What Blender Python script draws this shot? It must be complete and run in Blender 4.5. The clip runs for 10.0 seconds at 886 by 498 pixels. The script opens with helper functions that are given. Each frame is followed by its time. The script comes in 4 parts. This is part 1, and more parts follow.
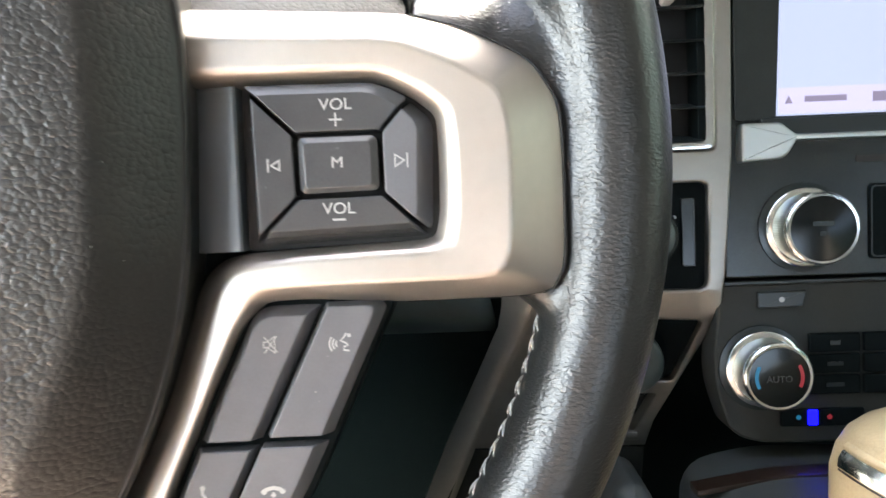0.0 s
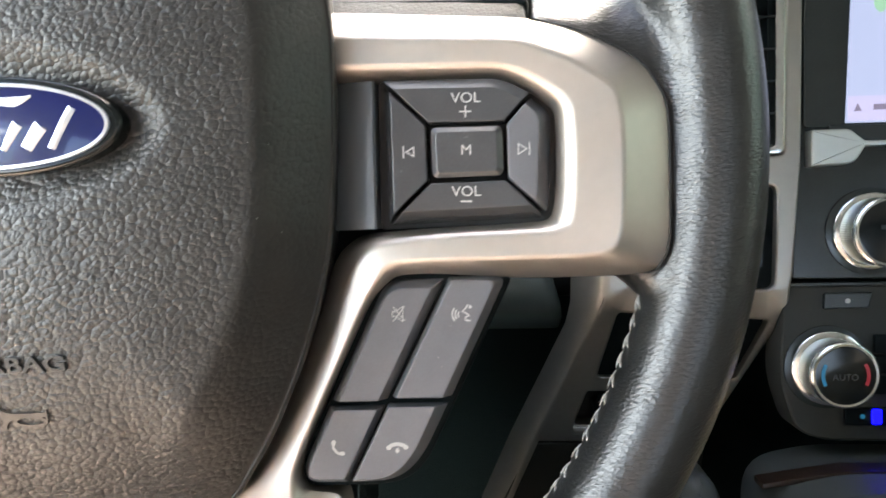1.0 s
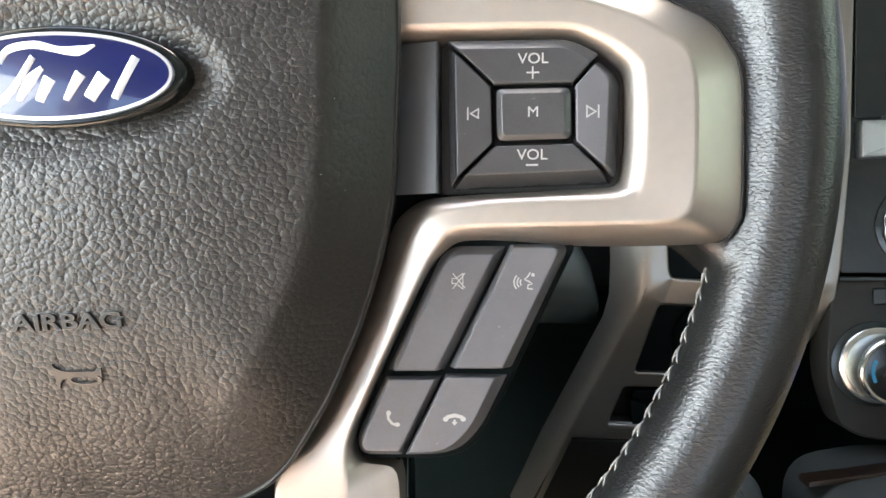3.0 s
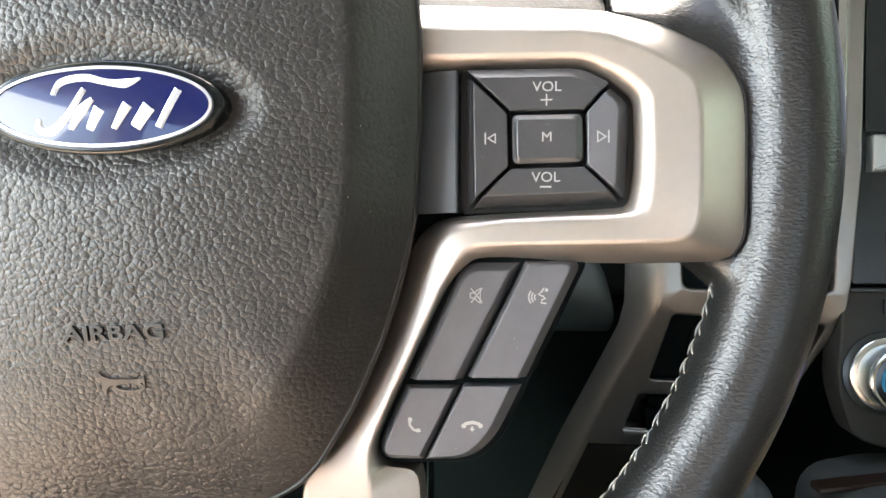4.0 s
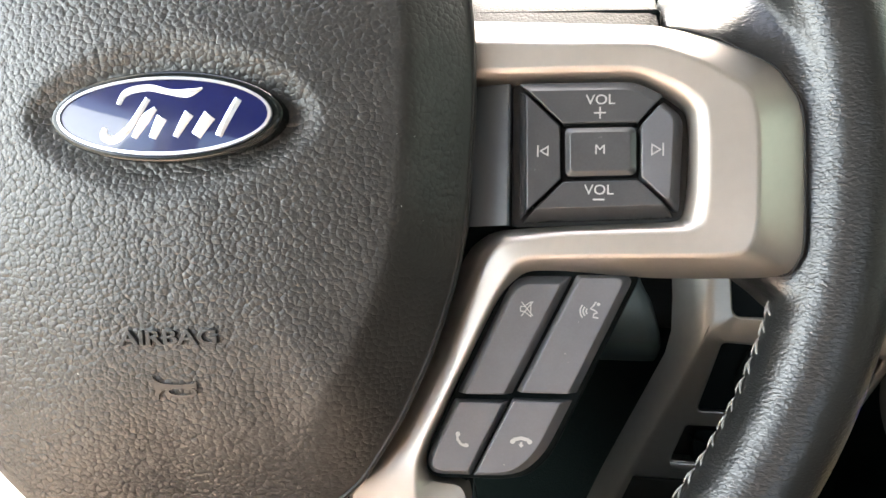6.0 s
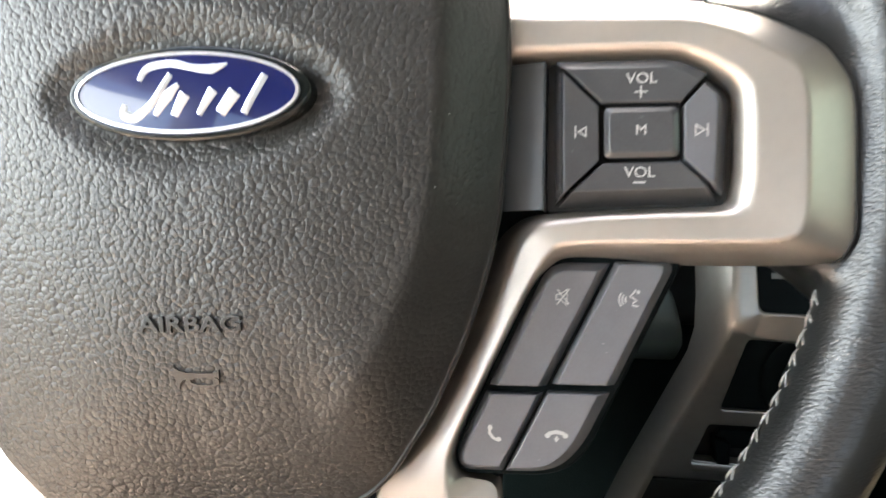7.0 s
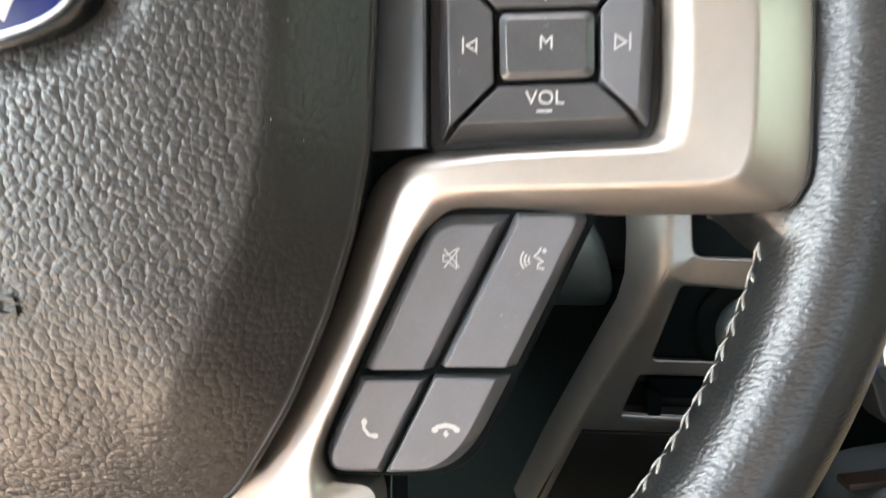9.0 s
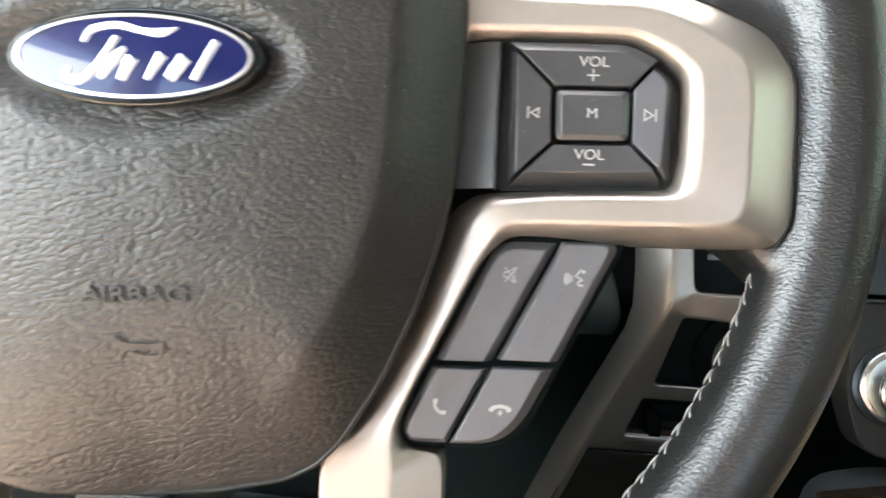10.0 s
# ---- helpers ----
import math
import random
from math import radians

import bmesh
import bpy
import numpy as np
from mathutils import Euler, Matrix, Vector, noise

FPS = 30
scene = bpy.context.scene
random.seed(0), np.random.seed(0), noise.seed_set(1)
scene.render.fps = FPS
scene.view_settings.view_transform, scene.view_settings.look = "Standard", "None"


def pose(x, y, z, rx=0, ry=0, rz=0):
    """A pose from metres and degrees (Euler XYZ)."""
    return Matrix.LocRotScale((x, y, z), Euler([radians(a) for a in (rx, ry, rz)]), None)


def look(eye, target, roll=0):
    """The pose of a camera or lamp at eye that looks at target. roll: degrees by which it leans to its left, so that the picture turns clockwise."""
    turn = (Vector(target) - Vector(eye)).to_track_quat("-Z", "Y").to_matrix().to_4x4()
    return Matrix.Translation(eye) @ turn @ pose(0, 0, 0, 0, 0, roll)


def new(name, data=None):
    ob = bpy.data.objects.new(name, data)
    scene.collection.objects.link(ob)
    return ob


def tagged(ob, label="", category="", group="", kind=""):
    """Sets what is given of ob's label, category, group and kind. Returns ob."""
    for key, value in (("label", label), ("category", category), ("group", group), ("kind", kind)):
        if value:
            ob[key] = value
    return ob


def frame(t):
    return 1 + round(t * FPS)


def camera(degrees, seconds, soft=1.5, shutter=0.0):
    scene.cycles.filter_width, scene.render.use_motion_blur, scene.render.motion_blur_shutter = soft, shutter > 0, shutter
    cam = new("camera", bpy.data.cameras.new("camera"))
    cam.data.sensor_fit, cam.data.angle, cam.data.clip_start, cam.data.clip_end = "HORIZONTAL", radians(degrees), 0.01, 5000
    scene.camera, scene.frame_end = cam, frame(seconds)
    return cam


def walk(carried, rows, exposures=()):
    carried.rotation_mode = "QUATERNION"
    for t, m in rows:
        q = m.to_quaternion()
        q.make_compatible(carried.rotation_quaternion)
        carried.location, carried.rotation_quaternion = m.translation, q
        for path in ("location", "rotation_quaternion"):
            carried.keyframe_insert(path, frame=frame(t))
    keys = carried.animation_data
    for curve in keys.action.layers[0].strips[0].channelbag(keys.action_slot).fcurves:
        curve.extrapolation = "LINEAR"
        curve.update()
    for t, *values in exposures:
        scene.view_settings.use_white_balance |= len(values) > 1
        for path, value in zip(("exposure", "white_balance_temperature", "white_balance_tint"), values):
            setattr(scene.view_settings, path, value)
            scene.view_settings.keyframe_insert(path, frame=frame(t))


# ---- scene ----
cam = camera(61.0, 10.0, shutter=0.5)
# wheel frame: x right, z up in the wheel's plane, y away from the driver; the wheel leans back by RAKE
EXPOSURE = 3.90
RAKE = 23.0
SIZE = 0.94  # true millimetres to the plan's
WHEEL = pose(0, 0, 1.0, -RAKE)
# seconds, eye in the wheel frame, yaw, pitch, roll
ROWS = [
    (0, 0.1510, -0.1892, -0.0120, 2.33, -3.20, -2.14),
    (0.5, 0.1421, -0.2081, -0.0105, 3.59, -2.66, -1.72),
    (1, 0.1283, -0.2115, -0.0191, 4.80, -2.27, -1.01),
    (1.5, 0.1186, -0.2118, -0.0271, 5.05, -2.09, -0.66),
    (2, 0.1158, -0.2094, -0.0295, 4.98, -2.14, -0.23),
    (2.5, 0.1155, -0.2081, -0.0305, 4.95, -1.88, 0.10),
    (2.7, 0.1150, -0.2071, -0.0320, 5.25, -1.67, 0.10),
    (3.8, 0.1131, -0.2128, -0.0305, 7.14, -1.27, -0.07),
    (4, 0.1156, -0.2202, -0.0277, 7.30, -1.20, 0.08),
    (4.5, 0.1114, -0.2101, -0.0354, 6.95, 0.59, 0.77),
    (5, 0.1102, -0.2190, -0.0334, 7.32, 1.45, 0.49),
    (5.5, 0.1085, -0.2199, -0.0345, 8.13, 1.43, 0.63),
    (5.7, 0.1119, -0.2205, -0.0345, 9.23, 1.36, 0.70),
    (6.8, 0.1083, -0.2190, -0.0384, 10.84, 2.10, 1.13),
    (7, 0.1022, -0.2126, -0.0398, 10.50, 1.71, 1.16),
    (7.2, 0.0953, -0.1982, -0.0482, 10.12, 1.46, 1.07),
    (7.5, 0.0876, -0.1744, -0.0633, 8.95, 0.37, 1.22),
    (7.7, 0.0930, -0.1619, -0.0664, 10.01, -1.12, 1.84),
    (8, 0.0917, -0.1538, -0.0692, 7.17, -1.24, 1.25),
    (8.5, 0.1030, -0.1524, -0.0559, 6.30, -2.54, 0.54),
    (9, 0.1133, -0.1642, -0.0350, 6.18, -3.13, 0.08),
    (9.5, 0.1172, -0.1837, -0.0242, 5.89, -2.57, 0.53),
    (10, 0.1002, -0.2144, -0.0384, 6.07, -0.37, 2.68),
]


# stops by which the exposure drifts
BRIGHTER = ((0, 0.52), (1, 0.26), (2, 0.44), (4.5, 0.40), (6.8, 0.26), (7.5, 0.58), (8.5, 0.76), (9.2, 0.70), (10, 0.56))


def aim(x, y, z, yaw, pitch, roll):
    return WHEEL @ Matrix.Translation((x * SIZE, y * SIZE, z * SIZE)) @ pose(0, 0, 0, 90 + pitch, 0, yaw) @ pose(0, 0, 0, 0, 0, roll)


walk(cam, [(t, aim(*row)) for t, *row in ROWS], [(t, EXPOSURE + more, 6600 if t < 4 else 6720, 7) for t, more in BRIGHTER])

# ---- light ----
SUN_EL, SUN_AZ = 54.0, 28.0  # degrees; azimuth from straight ahead towards the right
world = bpy.data.worlds.new("sky")
scene.world = world
world.use_nodes = True
bg = world.node_tree.nodes["Background"]
sky = world.node_tree.nodes.new("ShaderNodeTexSky")
sky.sky_type, sky.sun_disc = "NISHITA", False
sky.sun_elevation, sky.sun_rotation = radians(SUN_EL), radians(SUN_AZ)
world.node_tree.links.new(sky.outputs[0], bg.inputs[0])
bg.inputs[1].default_value = 0.11
sky.dust_density, sky.ozone_density = 5.0, 0.4
sun = new("sun", bpy.data.lights.new("sun", "SUN"))
sun.data.energy, sun.data.angle, sun.data.color = 5.0, radians(0.6), (1.0, 0.95, 0.87)
sun.matrix_world = look(
    (2 * math.sin(radians(SUN_AZ)), 2 * math.cos(radians(SUN_AZ)), 1 + 2 * math.tan(radians(SUN_EL))), (0, 0, 1)
)


def window_light(name, eye, target, width, height, power, tone):
    """The sky's light in a window's opening."""
    lamp = new(name, bpy.data.lights.new(name, "AREA"))
    lamp.data.shape, lamp.data.size, lamp.data.size_y = "RECTANGLE", width, height
    lamp.data.energy, lamp.data.color = power, tone
    lamp.matrix_world = look(eye, target)


window_light("windscreen_light", (0.40, 0.55, 1.48), (0.30, -0.30, 0.95), 1.4, 0.55, 1.1, (1.0, 0.98, 0.91))
window_light("driver_window_light", (-0.43, -0.10, 1.16), (0.2, -0.10, 1.0), 0.95, 0.30, 0.78, (0.95, 0.98, 0.95))
window_light("passenger_window_light", (1.17, 0.06, 1.26), (0.2, -0.1, 1.0), 0.65, 0.42, 0.10, (0.76, 1.0, 0.92))
window_light("rear_window_light", (0.37, -1.62, 1.36), (0.2, 0.0, 1.0), 1.2, 0.34, 0.12, (0.95, 0.98, 1.0))


# ---- materials ----
def material(name, base, rough=0.5, metal=0.0, coat=0.0, spec=0.5, glow=0.0):
    m = bpy.data.materials.new(name)
    m.use_nodes = True
    p = m.node_tree.nodes["Principled BSDF"]
    p.inputs["Base Color"].default_value = (*base, 1)
    p.inputs["Roughness"].default_value = rough
    p.inputs["Metallic"].default_value = metal
    p.inputs["Specular IOR Level"].default_value = spec
    p.inputs["Coat Weight"].default_value = coat
    p.inputs["Coat Roughness"].default_value = 0.04
    if glow:
        p.inputs["Base Color"].default_value = (*[c * 0.1 for c in base], 1)
        p.inputs["Emission Color"].default_value = (*base, 1)
        p.inputs["Emission Strength"].default_value = glow
    return m


def node(m, kind, **values):
    n = m.node_tree.nodes.new(kind)
    for key, value in values.items():
        n.inputs[key.replace("_", " ")].default_value = value
    return n


def wire(m, a, b):
    m.node_tree.links.new(a, b)


def coords(m, stretch=(1, 1, 1)):
    at = m.node_tree.nodes.new("ShaderNodeTexCoord")
    mp = m.node_tree.nodes.new("ShaderNodeMapping")
    mp.inputs["Scale"].default_value = stretch
    wire(m, at.outputs["Object"], mp.inputs["Vector"])
    return mp.outputs["Vector"]


def math_node(m, op, a, b):
    n = m.node_tree.nodes.new("ShaderNodeMath")
    n.operation = op
    for socket, value in zip(n.inputs, (a, b)):
        if isinstance(value, (int, float)):
            socket.default_value = value
        else:
            wire(m, value, socket)
    return n.outputs[0]


def vary(m, base, amount, scale, rough, rough_amount):
    """Uneven colour and gloss at two scales."""
    p = m.node_tree.nodes["Principled BSDF"]
    at = coords(m)
    big = node(m, "ShaderNodeTexNoise", Scale=scale, Detail=3.0)
    fine = node(m, "ShaderNodeTexNoise", Scale=scale * 14, Detail=2.0)
    for n in (big, fine):
        wire(m, at, n.inputs["Vector"])
    both = math_node(m, "ADD", math_node(m, "MULTIPLY", big.outputs[0], 0.6), math_node(m, "MULTIPLY", fine.outputs[0], 0.4))
    ramp = m.node_tree.nodes.new("ShaderNodeValToRGB")
    ramp.color_ramp.elements[0].position, ramp.color_ramp.elements[1].position = 0.3, 0.7
    ramp.color_ramp.elements[0].color = (*[c * (1 - amount) for c in base], 1)
    ramp.color_ramp.elements[1].color = (*[min(1, c * (1 + amount)) for c in base], 1)
    wire(m, both, ramp.inputs[0])
    wire(m, ramp.outputs[0], p.inputs["Base Color"])
    span = node(m, "ShaderNodeMapRange", To_Min=rough - rough_amount, To_Max=rough + rough_amount)
    wire(m, both, span.inputs[0])
    wire(m, span.outputs[0], p.inputs["Roughness"])
    return both


def grain(m, cell, depth, strength, warp=0.6, stretch=(1, 1, 1), fine=0.12, uneven=0.25, groove=0.14, soft=0.12, relief=""):
    """Pebbled leather: soft uneven grains about `cell` metres wide, with smaller wrinkles across them."""
    p = m.node_tree.nodes["Principled BSDF"]
    at = coords(m, stretch)
    bend = node(m, "ShaderNodeTexNoise", Scale=0.7 / cell, Detail=2.0)
    wire(m, at, bend.inputs["Vector"])
    shift = m.node_tree.nodes.new("ShaderNodeVectorMath")
    shift.operation = "MULTIPLY_ADD"
    shift.inputs[1].default_value = (warp * cell,) * 3
    wire(m, bend.outputs["Color"], shift.inputs[0])
    wire(m, at, shift.inputs[2])
    swell = node(m, "ShaderNodeTexNoise", Scale=1.1 / cell, Detail=2.0)
    wire(m, at, swell.inputs["Vector"])
    height = math_node(m, "MULTIPLY", swell.outputs[0], uneven)
    for scale, weight in ((1.0, 1.0), (2.3, fine)):
        dome = node(m, "ShaderNodeTexVoronoi", Scale=scale / cell, Randomness=1.0)
        dome.feature = "SMOOTH_F1"
        dome.inputs["Smoothness"].default_value = soft
        wire(m, shift.outputs[0], dome.inputs["Vector"])
        d = dome.outputs["Distance"]
        height = math_node(m, "SUBTRACT", height, math_node(m, "MULTIPLY", math_node(m, "MULTIPLY", d, d), weight))
    edge = node(m, "ShaderNodeTexVoronoi", Scale=1 / cell, Randomness=1.0)
    edge.feature = "DISTANCE_TO_EDGE"
    wire(m, shift.outputs[0], edge.inputs["Vector"])
    ease = node(m, "ShaderNodeMapRange", From_Max=0.2, To_Max=groove)
    ease.interpolation_type = "SMOOTHSTEP"
    wire(m, edge.outputs["Distance"], ease.inputs["Value"])
    height = math_node(m, "ADD", height, ease.outputs[0])
    b = node(m, "ShaderNodeBump", Strength=strength, Distance=depth)
    wire(m, height, b.inputs["Height"])
    if relief:
        amount = m.node_tree.nodes.new("ShaderNodeAttribute")
        amount.attribute_name = relief
        wire(m, amount.outputs["Fac"], b.inputs["Strength"])
    wire(m, b.outputs[0], p.inputs["Normal"])


def wrinkle(m, size, depth, stretch):
    """Smooth leather drawn into short soft folds about `size` metres apart."""
    at = coords(m, stretch)
    folds = node(m, "ShaderNodeTexNoise", Scale=1 / size, Detail=1.0, Roughness=0.35, Distortion=0.5)
    slow = node(m, "ShaderNodeTexNoise", Scale=0.12 / size, Detail=1.0)
    for n in (folds, slow):
        wire(m, at, n.inputs["Vector"])
    patchy = node(m, "ShaderNodeMapRange", From_Min=0.3, From_Max=0.7, To_Min=0.6, To_Max=1.0)
    wire(m, slow.outputs[0], patchy.inputs["Value"])
    b = node(m, "ShaderNodeBump", Strength=1.0, Distance=depth)
    wire(m, math_node(m, "MULTIPLY", folds.outputs[0], patchy.outputs[0]), b.inputs["Height"])
    wire(m, b.outputs[0], m.node_tree.nodes["Principled BSDF"].inputs["Normal"])


def fleck(m, scale, depth, strength):
    """Fine moulded relief."""
    n = node(m, "ShaderNodeTexNoise", Scale=scale, Detail=3.0)
    wire(m, coords(m), n.inputs["Vector"])
    b = node(m, "ShaderNodeBump", Strength=strength, Distance=depth)
    wire(m, n.outputs[0], b.inputs["Height"])
    wire(m, b.outputs[0], m.node_tree.nodes["Principled BSDF"].inputs["Normal"])


PAD = material("black_grained_vinyl", (0.0245, 0.0243, 0.0235), 0.42, spec=0.36)
vary(PAD, (0.0245, 0.0243, 0.0235), 0.22, 60, 0.37, 0.05)
grain(PAD, 0.0015, 0.00030, 1.0, 0.9, stretch=(0.92, 1, 1.08), groove=0.10, soft=0.19, relief="relief")
COVER = material("soft_black_plastic", (0.030, 0.030, 0.029), 0.55)
vary(COVER, (0.030, 0.030, 0.029), 0.15, 60, 0.55, 0.05)
grain(COVER, 0.0009, 0.00008, 1.0)
RIM = material("black_leather", (0.0105, 0.0112, 0.0114), 0.40, spec=0.72)
vary(RIM, (0.0105, 0.0112, 0.0114), 0.25, 70, 0.33, 0.05)
wrinkle(RIM, 0.00085, 0.00024, (0.6, 0.9, 1.2))
SILVER = material("satin_champagne_paint", (0.54, 0.50, 0.455), 0.41, 0.95)
vary(SILVER, (0.54, 0.50, 0.455), 0.04, 300, 0.43, 0.03)
# darker than SILVER: the dash's deeper shade is put into the colour
DASH_SILVER = material("shade_toned_dash_champagne", (0.31, 0.298, 0.273), 0.40, 0.85)
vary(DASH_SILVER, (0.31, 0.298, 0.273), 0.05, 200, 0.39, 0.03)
KEY = material("soft_grey_key_plastic", (0.098, 0.102, 0.114), 0.44)
vary(KEY, (0.098, 0.102, 0.114), 0.10, 120, 0.44, 0.05)
fleck(KEY, 4500, 0.00003, 0.4)
GLOSSKEY = material("dark_key_plastic", (0.056, 0.058, 0.062), 0.36)
vary(GLOSSKEY, (0.056, 0.058, 0.062), 0.12, 120, 0.26, 0.04)
STRIP = material("grey_satin_plastic", (0.090, 0.101, 0.109), 0.34)
vary(STRIP, (0.090, 0.101, 0.109), 0.08, 120, 0.34, 0.04)
BLACK = material("black_plastic", (0.0042, 0.0062, 0.0066), 0.5, spec=0.03)
vary(BLACK, (0.0042, 0.0062, 0.0066), 0.2, 60, 0.5, 0.08)
GAP = material("black_gap", (0.011, 0.011, 0.011), 0.8)
PRINT = material("pale_grey_print", (0.36, 0.36, 0.36), 0.6)
SOFT_PRINT = material("soft_grey_print", (0.15, 0.165, 0.165), 0.6)
DIM_PRINT = material("dim_grey_print", (0.02, 0.02, 0.02), 0.6)
THREAD = material("grey_white_thread", (0.25, 0.25, 0.245), 0.8)
fleck(THREAD, 3000, 0.0001, 0.6)
BLUE = material("deep_blue_enamel", (0.0045, 0.0078, 0.060), 0.25, coat=0.6, spec=0.2)
BADGE_SILVER = material("bright_badge_silver", (0.58, 0.60, 0.63), 0.28, 0.6)
CHROME = material("chrome", (0.66, 0.69, 0.68), 0.16, 1.0)
vary(CHROME, (0.66, 0.69, 0.68), 0.03, 200, 0.20, 0.04)
SATIN = material("satin_knob_metal", (0.62, 0.66, 0.65), 0.28, 1.0)
vary(SATIN, (0.62, 0.66, 0.65), 0.02, 300, 0.34, 0.02)
DASH = material("charcoal_dash_plastic", (0.0095, 0.0125, 0.0128), 0.55, spec=0.08)
vary(DASH, (0.0095, 0.0125, 0.0128), 0.2, 40, 0.55, 0.06)
fleck(DASH, 1600, 0.00015, 0.5)
PIANO = material("black_gloss_panel", (0.018, 0.023, 0.023), 0.22, spec=0.4)
vary(PIANO, (0.018, 0.023, 0.023), 0.15, 60, 0.22, 0.04)
DIALFACE = material("gloss_black_dial_face", (0.006, 0.008, 0.008), 0.12, spec=0.3)
BROWN = material("dark_taupe_panel", (0.026, 0.028, 0.0262), 0.5, spec=0.1)
vary(BROWN, (0.026, 0.028, 0.0262), 0.12, 60, 0.5, 0.06)
GREYPL = material("grey_plastic", (0.020, 0.025, 0.026), 0.5, spec=0.35)
vary(GREYPL, (0.020, 0.025, 0.026), 0.1, 60, 0.30, 0.04)
SIDEPL = material("charcoal_moulded_plastic", (0.055, 0.073, 0.073), 0.4, spec=0.4)
vary(SIDEPL, (0.055, 0.073, 0.073), 0.12, 60, 0.4, 0.04)
# footwell shade put into a near-black colour without sheen
FOOTWELL_DARK = material("footwell_shade", (0.010, 0.0165, 0.0175), 1.0, spec=0.0)
fleck(FOOTWELL_DARK, 900, 0.001, 0.6)
KNOBPL = material("grey_green_knob_plastic", (0.060, 0.078, 0.076), 0.35, spec=0.5)
vary(KNOBPL, (0.060, 0.078, 0.076), 0.1, 60, 0.34, 0.04)
CHARCOAL = material("charcoal_console_plastic", (0.042, 0.048, 0.047), 0.5, spec=0.3)
vary(CHARCOAL, (0.042, 0.048, 0.047), 0.15, 50, 0.48, 0.06)
fleck(CHARCOAL, 1600, 0.00015, 0.4)
# tones of the unseen seat, set by the warm bounce they give
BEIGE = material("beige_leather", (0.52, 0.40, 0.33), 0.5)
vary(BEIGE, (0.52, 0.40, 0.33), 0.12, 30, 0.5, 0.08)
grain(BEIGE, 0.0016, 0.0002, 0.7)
SEATBACK = material("tan_bounce_leather", (0.42, 0.325, 0.27), 0.5)
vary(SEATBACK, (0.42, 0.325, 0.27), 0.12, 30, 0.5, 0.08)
TAN = material("tan_leather", (0.40, 0.32, 0.19), 0.5)
vary(TAN, (0.40, 0.32, 0.19), 0.12, 60, 0.45, 0.08)
grain(TAN, 0.0012, 0.0001, 0.7)
LINING = material("beige_cab_lining", (0.45, 0.455, 0.44), 0.8)
vary(LINING, (0.45, 0.455, 0.44), 0.1, 12, 0.8, 0.05)
# tone of the unseen right wall, set by its bounce on the airbag cover
DOOR = material("tan_bounce_lining", (0.20, 0.168, 0.142), 0.7)
vary(DOOR, (0.20, 0.168, 0.142), 0.1, 12, 0.7, 0.05)
HEADLINER = material("grey_headliner", (0.20, 0.20, 0.195), 0.9)
vary(HEADLINER, (0.20, 0.20, 0.195), 0.08, 20, 0.9, 0.05)
WOOD = material("dark_walnut", (0.016, 0.009, 0.006), 0.35)
vary(WOOD, (0.016, 0.009, 0.006), 0.4, 90, 0.35, 0.05)
SCREEN = material("lit_map", (0.50, 0.56, 0.82), 0.3, glow=0.060)
MAP_GREEN = material("lit_green", (0.38, 0.66, 0.45), 0.3, glow=0.058)
MAP_ROAD = material("lit_yellow", (0.80, 0.74, 0.40), 0.3, glow=0.067)
MAP_PINK = material("lit_pink", (0.57, 0.54, 0.81), 0.3, glow=0.067)
MAP_MARK = material("lit_mark", (0.35, 0.30, 0.45), 0.3, glow=0.042)
LED = material("blue_indicator", (0.0, 0.0, 1.0), 0.4, glow=1.2)
COLD = material("blue_mark", (0.02, 0.22, 0.42), 0.5, glow=0.03)
WARM = material("red_mark", (0.45, 0.03, 0.05), 0.5, glow=0.025)

# ---- mesh helpers ----
MM = 0.001 * SIZE


def rounded(points, radii, n=5):
    """A closed outline with its corners rounded."""
    if isinstance(radii, (int, float)):
        radii = [radii] * len(points)
    out = []
    for i, r in enumerate(radii):
        p, q, s = Vector(points[i]), Vector(points[i - 1]), Vector(points[(i + 1) % len(points)])
        a, b = (q - p), (s - p)
        a, b = p + a.normalized() * min(r, a.length * 0.48), p + b.normalized() * min(r, b.length * 0.48)
        for k in range(n + 1):
            t = k / n
            out.append(tuple(a * (1 - t) ** 2 + p * 2 * t * (1 - t) + b * t * t))
    return out


def inset(points, amounts):
    """A counter-clockwise outline with each edge moved inwards by its own amount."""
    n, lines = len(points), []
    for i in range(n):
        p, q = Vector(points[i]), Vector(points[(i + 1) % n])
        d = (q - p).normalized()
        lines.append((p + Vector((-d.y, d.x)) * amounts[i], d))
    out = []
    for i in range(n):
        (p, d), (q, e) = lines[i - 1], lines[i]
        cross = d.x * e.y - d.y * e.x
        if abs(cross) < 1e-6:
            out.append(tuple(q))
        else:
            w = q - p
            out.append(tuple(p + d * ((w.x * e.y - w.y * e.x) / cross)))
    return out


